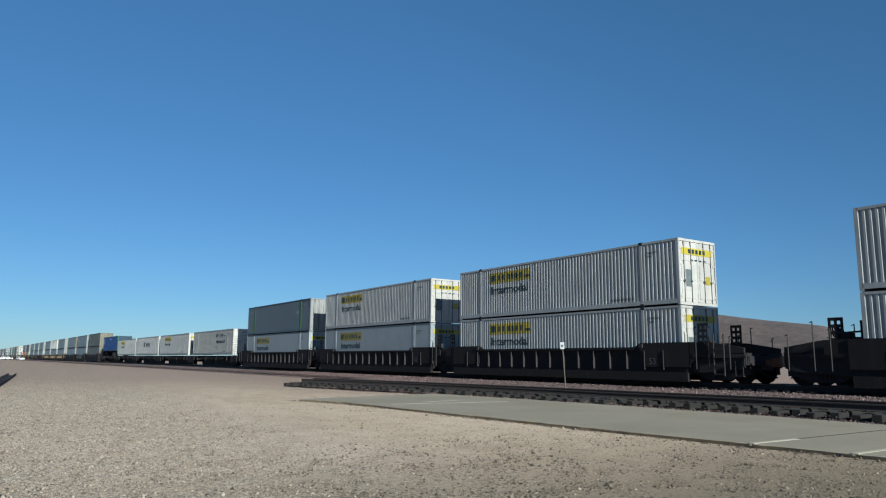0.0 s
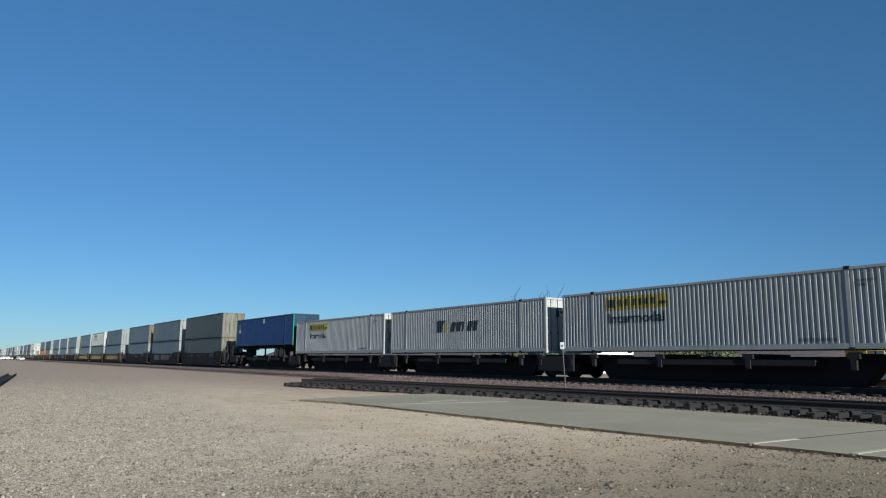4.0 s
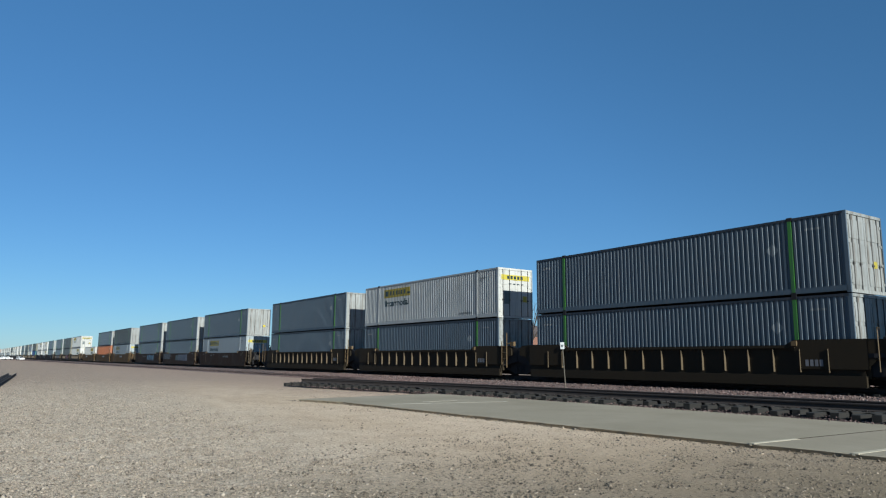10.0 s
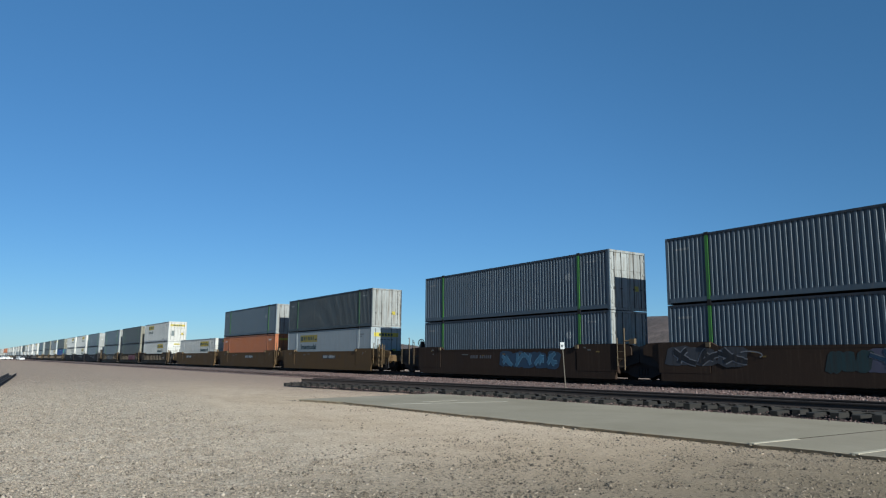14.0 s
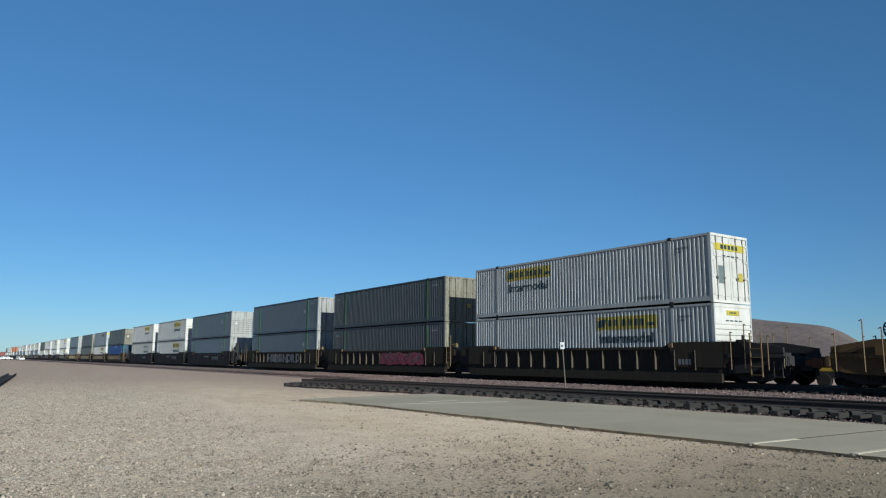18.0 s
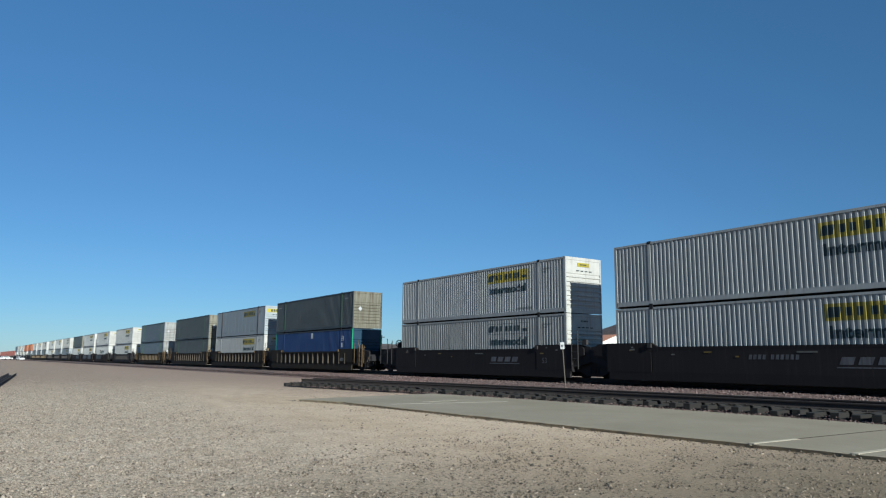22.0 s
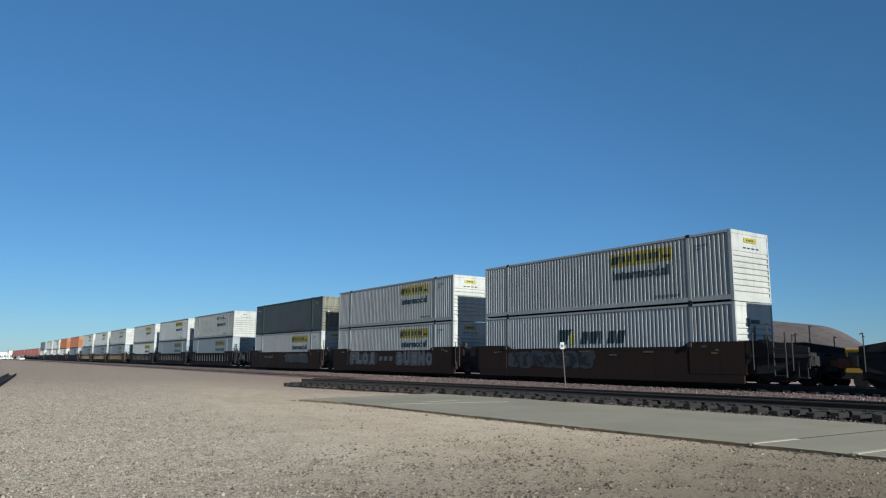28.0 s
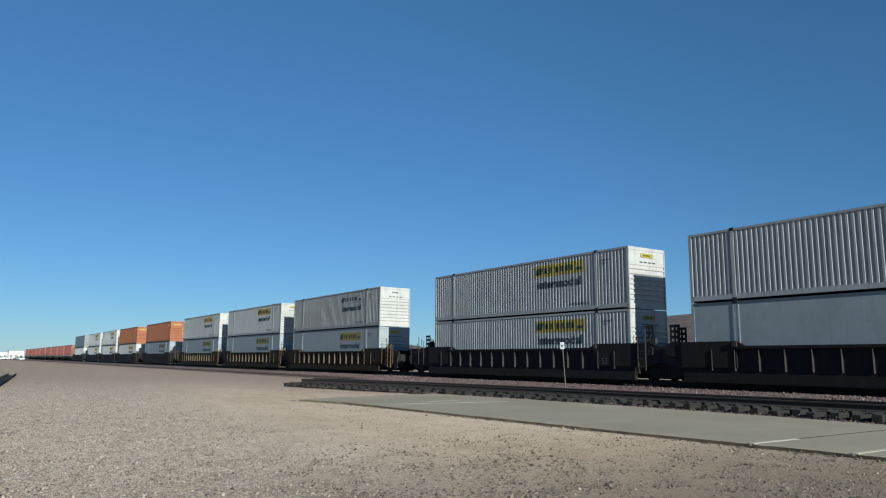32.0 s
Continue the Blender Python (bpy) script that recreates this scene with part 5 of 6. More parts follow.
            def valve():
                bm = soft_box(0.85, 1.35, -1.25, -0.95, 1.16, 1.72, 0.03)
                tube(bm, (1.1, -1.1, 1.72), (1.1, -1.1, 1.9), 0.06, n=8)
                tube(bm, (1.35, -1.1, 1.3), (2.1, -1.1, 1.2), 0.035, n=6)
                return finish(bm, "brake_valve", M_BLACK)
            piece("brake_valve", shape("valve", valve), p)
            def cut_lever():
                bm = bmesh.new()
                tube(bm, (2.93, -1.42, 0.98), (2.93, 0.0, 1.02), 0.016, n=5)
                tube(bm, (2.93, -1.42, 0.98), (2.96, -1.50, 0.66), 0.016, n=5)
                tube(bm, (2.93, 0.0, 1.02), (3.3, 0.0, 0.96), 0.016, n=5)
                return finish(bm, "cut_lever", rail_mat)
            piece("cut_lever", shape(("cut_lever", rail_mat.name), cut_lever), p, label="thin bent uncoupling rod")

            def grating():
                bm = bmesh.new()
                for i in range(9):
                    box(bm, 1.95 + 0.11 * i, 1.975 + 0.11 * i, -1.3, 1.3, 1.165, 1.20)
                for gy in (-1.3, 0.0, 1.27):
                    box(bm, 1.93, 2.87, gy, gy + 0.03, 1.16, 1.20)
                return finish(bm, "crossover_grating", M_BLACK)
            piece("crossover_grating", shape("grating", grating), p)

            def rigging():
                """Brake pipes and rods under the platform, and the foot step hung from its corner."""
                bm = bmesh.new()
                tube(bm, (0.45, -1.05, 0.62), (2.8, -0.6, 0.66), 0.03, n=6)
                tube(bm, (0.45, -0.7, 0.5), (2.6, -0.4, 0.42), 0.022, n=6)
                box(bm, 2.45, 2.85, -1.44, -1.30, 0.28, 0.32)
                for rx in (2.47, 2.80):
                    box(bm, rx, rx + 0.03, -1.40, -1.36, 0.30, 0.86)
                box(bm, 2.55, 2.97, -0.42, 0.42, 0.52, 0.72)
                return finish(bm, "brake_rigging", M_BLACK)
            piece("brake_rigging", shape("rigging", rigging), p)
            hose = shape("hose", lambda: air_hose())
            piece("air_hose", hose, p)
        else:
            def stanchion():
                bm = bmesh.new()
                tube(bm, (0.55, -1.50, 0.6), (0.55, -1.50, 1.9), 0.022, n=6)
                tube(bm, (0.98, -1.50, 0.45), (0.98, -1.50, 2.35), 0.028, n=6)
                for z in (0.62, 0.95, 1.28, 1.61):
                    tube(bm, (0.55, -1.50, z), (0.98, -1.50, z), 0.018, n=5)
                tube(bm, (0.98, -1.50, 1.75), (1.35, -1.40, 1.78), 0.03, n=6)
                box(bm, 1.2, 1.5, -1.45, -1.30, 1.62, 1.86)
                return finish(bm, "ladder", rail_mat)
            if sign > 0:
                piece("ladder", shape(("stanchion", rail_mat.name), stanchion), p)
    if rib_mat is M_RIBDARK and ribbed:
        def guide_plate():
            """An upright plate with two columns of square holes."""
            bm = bmesh.new()
            xs = (-0.27, -0.16, -0.055, 0.055, 0.16, 0.27)
            zs = (1.55, 1.70, 1.82, 1.94, 2.06, 2.18, 2.30, 2.42)
            grid = [[bm.verts.new((a, -0.04, z)) for z in zs] for a in xs]
            for i in range(5):
                for k in range(7):
                    if i % 2 and k % 2:
                        continue
                    bm.faces.new((grid[i][k], grid[i + 1][k], grid[i + 1][k + 1], grid[i][k + 1]))
            bmesh.ops.solidify(bm, geom=bm.faces[:], thickness=0.08)
            return finish(bm, "guide_plate", M_BLACK)
        gm = shape("guide_plate", guide_plate)
        for gx in (0.95, -LENGTH - 0.95):
            for gy in (-1.15, 1.15):
                piece("guide_plate", gm, unit, (gx, gy, 0), "black upright plate with rows of holes")
    if mat is M_CARDARK and not ribbed and (first or last):
        def end_post():
            bm = boxes((0.95, 1.22, -0.95, -0.62, 1.14, 2.52), (0.90, 1.27, -1.0, -0.57, 2.0, 2.06))
            bend = [(1.1 + 0.95 * math.sin(q), -0.8 - 0.4 * q, 2.05 + 0.42 * math.cos(q)) for q in (0.0, 0.4, 0.8, 1.2, 1.55)] + [(2.08, -1.45, 1.2)]
            for p0, p1 in zip(bend, bend[1:]):
                tube(bm, p0, p1, 0.025, n=6)
            return finish(bm, "end_post", M_BLACK)
        for at_first in [True] * first + [False] * last:
            piece("end_post", shape("end_post", end_post), unit, (0, 0, 0) if at_first else (-LENGTH, 0, 0), "black upright post with a bent pipe", None if at_first else (0, 0, math.pi))
    if last:
        def wheel_stand():
            bm = bmesh.new()
            box(bm, -17.2, -17.05, -0.95, -0.75, 1.1, 2.05)
            for i in range(16):
                a0, a1 = 2 * math.pi * i / 16, 2 * math.pi * (i + 1) / 16
                tube(bm, (-17.28, -0.85 + 0.24 * math.cos(a0), 1.96 + 0.24 * math.sin(a0)), (-17.28, -0.85 + 0.24 * math.cos(a1), 1.96 + 0.24 * math.sin(a1)), 0.025, n=5)
            for i in range(4):
                a0 = math.pi * i / 4
                tube(bm, (-17.28, -0.85 - 0.24 * math.cos(a0), 1.96 - 0.24 * math.sin(a0)), (-17.28, -0.85 + 0.24 * math.cos(a0), 1.96 + 0.24 * math.sin(a0)), 0.018, n=5)
            box(bm, -17.1, -16.7, -0.5, 0.3, 1.1, 1.75)
            tube(bm, (-17.15, -0.6, 1.9), (-16.75, 0.2, 1.98), 0.035, n=6)
            tube(bm, (-16.75, 0.2, 1.98), (-16.75, 0.2, 1.7), 0.035, n=6)
            box(bm, -16.95, -16.7, -1.15, -0.8, 1.6, 1.92)
            return finish(bm, "brake_wheel", M_BLACK)
        piece("brake_wheel", shape("brake", wheel_stand), unit, label="black hand-brake wheel and stand")
    return unit


def air_hose():
    bm = bmesh.new()
    pts = [(2.6, -0.45, 0.8), (2.85, -0.45, 0.55), (3.1, -0.35, 0.32), (3.5, -0.2, 0.25)]
    for a, b in zip(pts, pts[1:]):
        tube(bm, a, b, 0.03, n=6)
    return finish(bm, "air_hose", M_TYRE)


M_STENCIL = (paint("dull_white_stencil", (0.10, 0.095, 0.085), dirty=0.6, dirt=(0.04, 0.03, 0.025)), paint("dull_yellow_stencil", (0.13, 0.085, 0.02), dirty=0.6, dirt=(0.04, 0.03, 0.025)))


def side_marks(unit, mat_key, kind):
    """Paint on the side of a well: stencilled numbers as bars, and sprayed scrawls as plain strokes."""
    rs = np.random.default_rng(abs(sum(ord(c) * (i + 3) for i, c in enumerate(kind))) % 9973)
    y = -1.4605 if mat_key == "flat" else -1.507

    def flat(polys, name, material, dy=0.0):
        bm = bmesh.new()
        for p in polys:
            bm.faces.new([bm.verts.new((a, y - dy, b)) for a, b in p])
        return finish(bm, name, material)

    def ribbon(pts, w):
        """One bent stroke of even width, as a strip of quads that share their joints."""
        left, right = [], []
        for i, (px, pz) in enumerate(pts):
            ax, az = pts[max(0, i - 1)]
            bx, bz = pts[min(len(pts) - 1, i + 1)]
            d = Vector((bx - ax, bz - az))
            d = d.normalized() if d.length > 1e-6 else Vector((1, 0))
            left.append((px - d.y * w, pz + d.x * w))
            right.append((px + d.y * w, pz - d.x * w))
        return left, right

    def sprayed(name, strips, material, dy=0.0, label=""):
        """Every letter-like shape is a part of its own."""
        for left, right in strips:
            bm = bmesh.new()
            row = [(bm.verts.new((a[0], y - dy, a[1])), bm.verts.new((b[0], y - dy, b[1]))) for a, b in zip(left, right)]
            for p, q in zip(row, row[1:]):
                try:
                    bm.faces.new((p[0], p[1], q[1], q[0]))
                except ValueError:
                    pass
            piece(name, finish(bm, name, material), unit, label=label)
            dy += 0.00025

    def scrawl(x0, x1, z0, z1, n, w):
        """Looped letter-like strokes in a row."""
        strips = []
        step = (x1 - x0) / n
        for i in range(n):
            cx, cz, h = x0 + step * (i + 0.5), (z0 + z1) / 2, z1 - z0
            a0, turns = rs.uniform(0, 6.28), rs.choice((-1, 1)) * rs.uniform(4.0, 8.5)
            kx, kz, lean = rs.uniform(0.30, 0.50), rs.uniform(0.28, 0.42), rs.uniform(-0.1, 0.3)
            drift = rs.uniform(-0.35, 0.35)
            pts = []
            for k in range(19):
                f = k / 18
                a = a0 + turns * f
                dz = kz * math.sin(a) * (1 - 0.35 * f) + drift * (f - 0.5)
                pts.append((cx + step * (kx * math.cos(a) * (1 - 0.25 * f) + 0.3 * (f - 0.5)) + lean * dz * h, min(z1, max(z0, cz + dz * h))))
            strips.append(ribbon(pts, w))
        return strips

    def bubble(x0, x1, z0, z1, n, hollow=0.0):
        """Swollen letter-like blobs; hollow leaves a closed outline of that width."""
        strips = []
        step = (x1 - x0) / n
        for i in range(n):
            cx, cz, h = x0 + step * (i + 0.5), (z0 + z1) / 2 + rs.uniform(-0.04, 0.04), z1 - z0
            kx, kz = step * rs.uniform(0.56, 0.72), h * rs.uniform(0.44, 0.54)
            ph, lobes, depth, lean = rs.uniform(0, 6.28), int(rs.choice((2, 3, 3, 4))), rs.uniform(0.16, 0.36), rs.uniform(-0.1, 0.3)
            rim = []
            for k in range(25):
                a = 2 * math.pi * k / 24
                c, q = math.cos(a), math.sin(a)
                m = (abs(c) ** 3.2 + abs(q) ** 3.2) ** (-1 / 3.2) * (1 - depth * (0.5 + 0.5 * math.sin(lobes * a + ph)))
                rim.append((c * m * kx + lean * q * m * kz, q * m * kz))
            inner = [(p * (1 - hollow / kx), r * (1 - hollow / kz)) for p, r in rim] if hollow else [(0.002 * p, 0.002 * r) for p, r in rim]
            strips.append(([(cx + p, cz + r) for p, r in rim], [(cx + p, cz + r) for p, r in inner]))
        return strips

    def field(x0, x1, z0, z1, n, name, material, label, dy=0.0, seed=1):
        """A sprayed ground: leaning slabs side by side, of uneven height, that overlap into one ragged shape."""
        rf = np.random.default_rng(seed)
        step = (x1 - x0) / n
        strips = []
        for i in range(n):
            xa, wide, lean = x0 + step * i - 0.04, step * rf.uniform(0.95, 1.2), rf.uniform(-0.12, 0.16)
            ta, tb, ba, bb = z1 - rf.uniform(0, 0.14), z1 - rf.uniform(0, 0.14), z0 + rf.uniform(0, 0.12), z0 + rf.uniform(0, 0.12)
            up, lo = [], []
            for k in range(7):
                u = k / 6
                edge = 0.10 * (abs(2 * u - 1) ** 4)
                up.append((xa + wide * u + lean, ta + (tb - ta) * u + rf.normal(0, 0.018) - edge))
                lo.append((xa + wide * u - lean * 0.3, ba + (bb - ba) * u + rf.normal(0, 0.018) + edge))
            strips.append((up, lo))
        sprayed(name, strips, material, dy, label)

    def tangle(x0, x1, z0, z1, n):
        """Slanting strokes flung up and down over one another."""
        lines = []
        step = (x1 - x0) / n
        for i in range(n):
            for k in range(3):
                high = (i + k) % 2 == 0
                xa, xb = rs.uniform(0.0, 0.55), rs.uniform(0.45, 1.1)
                za, zb = (rs.uniform(0.7, 1.0), rs.uniform(0.0, 0.35)) if high else (rs.uniform(0.0, 0.3), rs.uniform(0.6, 1.0))
                bow, tail = rs.uniform(-0.22, 0.22), rs.uniform(-0.25, 0.3)
                pts = []
                for q in range(9):
                    u = q / 8
                    pts.append((xa + (xb - xa) * u + tail * max(0.0, u - 0.7) * 2.0, za + (zb - za) * u + bow * math.sin(math.pi * u)))
                lines.append([(x0 + step * (i + px), z0 + (z1 - z0) * min(1.0, max(0.0, pz))) for px, pz in pts])
        return lines

    def mural(x0, x1, z0, z1, n, fill, dark, edge, seed, label, w=0.10, halo=False):
        """Tangled strokes over a sprayed ground, each with a thin lit edge."""
        nonlocal rs
        field(x0 - 0.1, x1 + 0.1, z0, z1, n, "graffiti_ground", fill, label, 0.0, seed)
        rs = np.random.default_rng(seed)
        lines = tangle(x0 + 0.05, x1 - 0.05, z0 + w, z1 - w, n)
        for k, (mat, wide, lift) in enumerate(((edge, w * (0.95 if halo else 0.75), 0.0 if halo else 0.030), (dark, w * 0.62, 0.0))):
            sprayed(("graffiti_outline", "graffiti")[k], [ribbon([(px - lift, pz + lift) for px, pz in line], wide) for line in lines], mat, 0.003 + 0.005 * k, label if k else "")
    if "marks" in kind:
        xm = -9.4 + (2.1 if kind == "marks" else -1.5 if "azure" in kind else 0.0)
        bars = [rect(xm + 0.19 * i, xm + 0.19 * i + 0.13, 0.95, 1.13, 0.03) for i in range(4)] + [rect(xm + 0.9 + 0.19 * i, xm + 1.03 + 0.19 * i, 0.95, 1.13, 0.03) for i in range(6)]
        piece("number_bars", flat(bars, "number_bars", M_GRAFDIM), unit, label="pale stencilled number bars")
    if "panel" in kind:
        xm = -12.0 if "fifty" in kind else -8.1
        piece("number_panel", flat([rect(xm, xm + 2.5, 0.88, 1.20)], "number_panel", M_GRAFDARK, -0.003 if mat_key == "flat" else 0), unit)
        bars = [rect(xm + 0.15 + 0.21 * i, xm + 0.30 + 0.21 * i, 0.94, 1.14, 0.04) for i in range(4)] + [rect(xm + 1.2 + 0.19 * i, xm + 1.34 + 0.19 * i, 0.94, 1.14, 0.04) for i in range(6)]
        piece("number_bars", flat(bars, "number_bars", M_PALEMARK, 0.003), unit, label="white stencilled number bars")
        for xs in (xm + 3.1, xm + 3.28):
            piece("stencil_bar", flat([rect(xs, xs + 0.07, 0.92, 1.16)], "stencil_bar", M_GRAFDARK), unit)
    if "fifty" in kind:
        black = "panel" in kind
        bm = words("53", -13.75 if black else -1.65, 0.68 if black else 0.72, 0.38 if black else 0.27, 0.50 if black else 0.36)
        for v in bm.verts:
            v.co.y = y - 0.004 if black else -1.474
        part("number", bm, M_GRAFDARK if black else M_GRAFDIM, unit, "painted number 53")
    if "twelve" in kind:
        bars = [rect(-1.7 + 0.17 * i, -1.58 + 0.17 * i, 0.72, 0.95) for i in range(4)]
        bm = drawing(bars)
        for v in bm.verts:
            v.co.y = -1.474
        part("number_bars", bm, M_GRAFPALE, unit)
    if "emblem" in kind:
        bars = [rect(-6.0 + 0.62 * i, -6.0 + 0.62 * i + 0.46, 0.78, 1.04, 0.10) for i in range(4)] + [rect(-6.1, -3.5, 0.66, 0.70, 0.02)]
        piece("word_bars", flat(bars, "word_bars", M_GRAFDIM), unit, label="row of slanted pale bars")
    if "red" in kind:
        mural(-7.7, -2.2, 0.43, 1.38, 6, M_GRAFRED, M_GRAFWINE, M_GRAFPINK, 61, "red and white sprayed graffiti shape", 0.09)
    if "azure" in kind:
        mural(-8.0, -3.4, 0.42, 1.37, 5, M_GRAFNAVY, M_GRAFBLUE, M_GRAFICE, 23, "pale blue sprayed graffiti shape", 0.11, True)
    if "violet" in kind:
        field(-9.4, -7.9, 0.46, 1.3, 3, "graffiti_ground", M_GRAFTEAL, "faded teal spray haze", 0.0, 5)
        mural(-8.0, -3.5, 0.46, 1.38, 4, M_GRAFVIOLET, M_GRAFNAVY, M_GRAFPALE, 34, "violet and white sprayed graffiti shape", 0.10, True)
        y = -1.4755
        mural(-16.1, -12.5, 0.62, 1.50, 3, M_GRAFASH, M_GRAFDARK, M_GRAFPALE, 19, "black sprayed tag with a pale edge", 0.14, True)
        sprayed("graffiti_tag", scrawl(-12.6, -11.7, 0.98, 1.32, 1, 0.025), M_GRAFPALE, 0.0125)
        y = -1.4605
    if "beige" in kind:
        mural(-13.8, -10.4, 0.46, 1.32, 4, M_GRAFBEIGE, M_GRAFUMBER, M_GRAFBEIGE, 15, "beige sprayed graffiti shape", 0.10)
        mural(-9.4, -4.6, 0.42, 1.38, 5, M_GRAFUMBER, M_GRAFBEIGE, M_GRAFUMBER, 27, "beige sprayed graffiti shape", 0.14)
        sprayed("graffiti_outline", scrawl(-4.3, -3.0, 0.9, 1.36, 3, 0.03), M_GRAFDIM, 0.0)
    if "silver" in kind:
        for xa, xb, seed in ((-13.75, -9.45, 3), (-6.8, -1.9, 8)):
            field(xa, xb, 0.40, 1.37, 5, "graffiti_ground", M_GRAFDARK, "black sprayed ground", 0.0, seed)
        for x0, step, text in ((-13.6, 1.0, "FLOR"), (-6.55, 0.92, "BUENO")):
            for i, c in enumerate(text):
                for k, (mat, bold) in enumerate(((M_GRAFPALE, 0.09), (M_GRAFDIM, 0.02))):
                    bm = words(c, x0 + step * i + 0.03 * k, 0.47 + 0.02 * (i % 2) + 0.03 * k, 0.90 - 0.06 * k, step * (0.90 - 0.06 * k), bold)
                    for v in bm.verts:
                        if c == "R":
                            v.co.x = 2 * (x0 + step * (i + 0.43)) - v.co.x
                        v.co.y = y - 0.004 - 0.003 * k
                    part("graffiti", bm, mat, unit, "silver sprayed graffiti letter" if k == 0 else "")
        bars = [rect(-9.1 + 0.72 * i, -8.6 + 0.72 * i, 0.76, 1.06, 0.08) for i in range(3)]
        piece("word_bars", flat(bars, "word_bars", M_GRAFDIM), unit, label="row of pale block marks")
    if "greyish" in kind:
        bars = [rect(-12.9 + 0.21 * i, -12.75 + 0.21 * i, 0.92, 1.10) for i in range(4)] + [rect(-11.8 + 0.21 * i, -11.65 + 0.21 * i, 0.92, 1.10) for i in range(6)]
        piece("number_bars", flat(bars, "number_bars", M_GRAFDIM), unit, label="pale stencilled number bars")
        mural(-7.3, -2.3, 0.46, 1.38, 6, M_GRAFASH, M_GRAFDARK, M_GRAFDIM, 52, "dark grey sprayed graffiti shape", 0.07)
    if "scribble" in kind:
        mural(-13.8, -7.6, 0.43, 1.40, 7, M_GRAFASH, M_GRAFDARK, M_GRAFASH, 45, "dull grey sprayed graffiti with dark strokes", 0.10)
    if "letters" in kind:
        for i, c in enumerate("HaBaNORO"):
            bm = words(c, -10.8 + 0.98 * i, 0.50 + 0.04 * (i % 2), 0.76, 0.90, 0.045)
            for v in bm.verts:
                v.co.y = y - 0.006
            part("graffiti", bm, M_GRAFDIM, unit, "pale sprayed graffiti letter")
    if "faint" in kind:
        sprayed("graffiti", scrawl(-12.8, -11.0, 0.95, 1.36, 4, 0.013), M_GRAFPALE, 0.0, "small pale scribble by the top edge")
        sprayed("graffiti", scrawl(-9.8, -7.4, 1.0, 1.36, 6, 0.013), M_GRAFPALE, 0.0, "small pale scribble by the top edge")
        sprayed("graffiti", bubble(-3.9, -2.3, 1.08, 1.38, 5, 0.05), M_GRAFPALE, 0.0, "small pale scribble by the top edge")
    # small stencils of the raised ends and the top chord
    rs2 = np.random.default_rng(len(kind) * 7 + 3)
    if mat_key == "flat":
        for xs in ((-15.9, -14.3), (-1.9, 0.2)):
            for i in range(3):
                a, z = rs2.uniform(xs[0], xs[1] - 0.3), rs2.uniform(1.15, 1.5)
                bm = drawing([rect(a, a + rs2.uniform(0.10, 0.3), z, z + 0.07)])
                for v in bm.verts:
                    v.co.y = -1.474 - 0.0004 * i
                part("stencil_bar", bm, M_STENCIL[i % 2], unit)
        for i in range(4):
            a, z = rs2.uniform(-13.5, -2.8), rs2.uniform(1.0, 1.28)
            bm = drawing([rect(a, a + rs2.uniform(0.15, 0.8), z, z + 0.06)])
            for v in bm.verts:
                v.co.y = y - 0.0085 - 0.0004 * i
            part("stencil_bar", bm, M_STENCIL[i % 2], unit)


STYLES = {
    "dark_ribbed": (M_CARDARK, M_RIBDARK, True, M_RIBDARK),
    "yellow_ribbed": (M_CARYEL, M_RIBYEL, True, M_WARNYEL),
    "dull_ribbed": (M_CARUMBER, M_RIBDULL, True, M_WARNYEL),
    "brown_plate": (M_CARBROWN, M_RIBDARK, False, M_RIBYEL),
    "tan_plate": (M_CARTAN, M_RIBYEL, False, M_WARNYEL),
    "red_plate": (M_CARRED, M_RIBDARK, False, M_RIBDARK),
    "black_plate": (M_CARDARK, M_RIBDARK, False, M_RIBDARK),
}
CAR_LABELS = {
    "dark_ribbed": "dusty dark brown ribbed well car carrying stacked containers",
    "yellow_ribbed": "grimy well car with yellow ribs and yellow ladders",
    "dull_ribbed": "dark well car with dull yellowish ribs carrying containers",
    "brown_plate": "brown flat-sided well car with sprayed graffiti",
    "tan_plate": "yellow-tan flat-sided well car with a number panel",
    "red_plate": "red-brown flat-sided well car covered in graffiti",
    "black_plate": "blackish brown flat-sided well car carrying containers",
}
BASE = 0.34           # floor of a well above the rail


def well_car(style, fronts, marks):
    """An articulated well car under the containers whose leading ends stand at the given places."""
    car = new("well_car")
    tagged(car, CAR_LABELS[style], "rail car", "cars of the train")
    top = fronts[0]
    for i, f in enumerate(fronts):
        u = well_unit(car, f - top, STYLES[style], i == 0, i == len(fronts) - 1)
        side_marks(u, "rib" if STYLES[style][2] else "flat", marks[i])
        if i:
            truck(car, f - top + (fronts[i - 1] - LENGTH - f) / 2, M_BLACK)
    truck(car, 1.55, M_BLACK)
    truck(car, fronts[-1] - top - LENGTH - 1.55, M_BLACK)
    MOVING.append((car, top, 0.0))
    return car


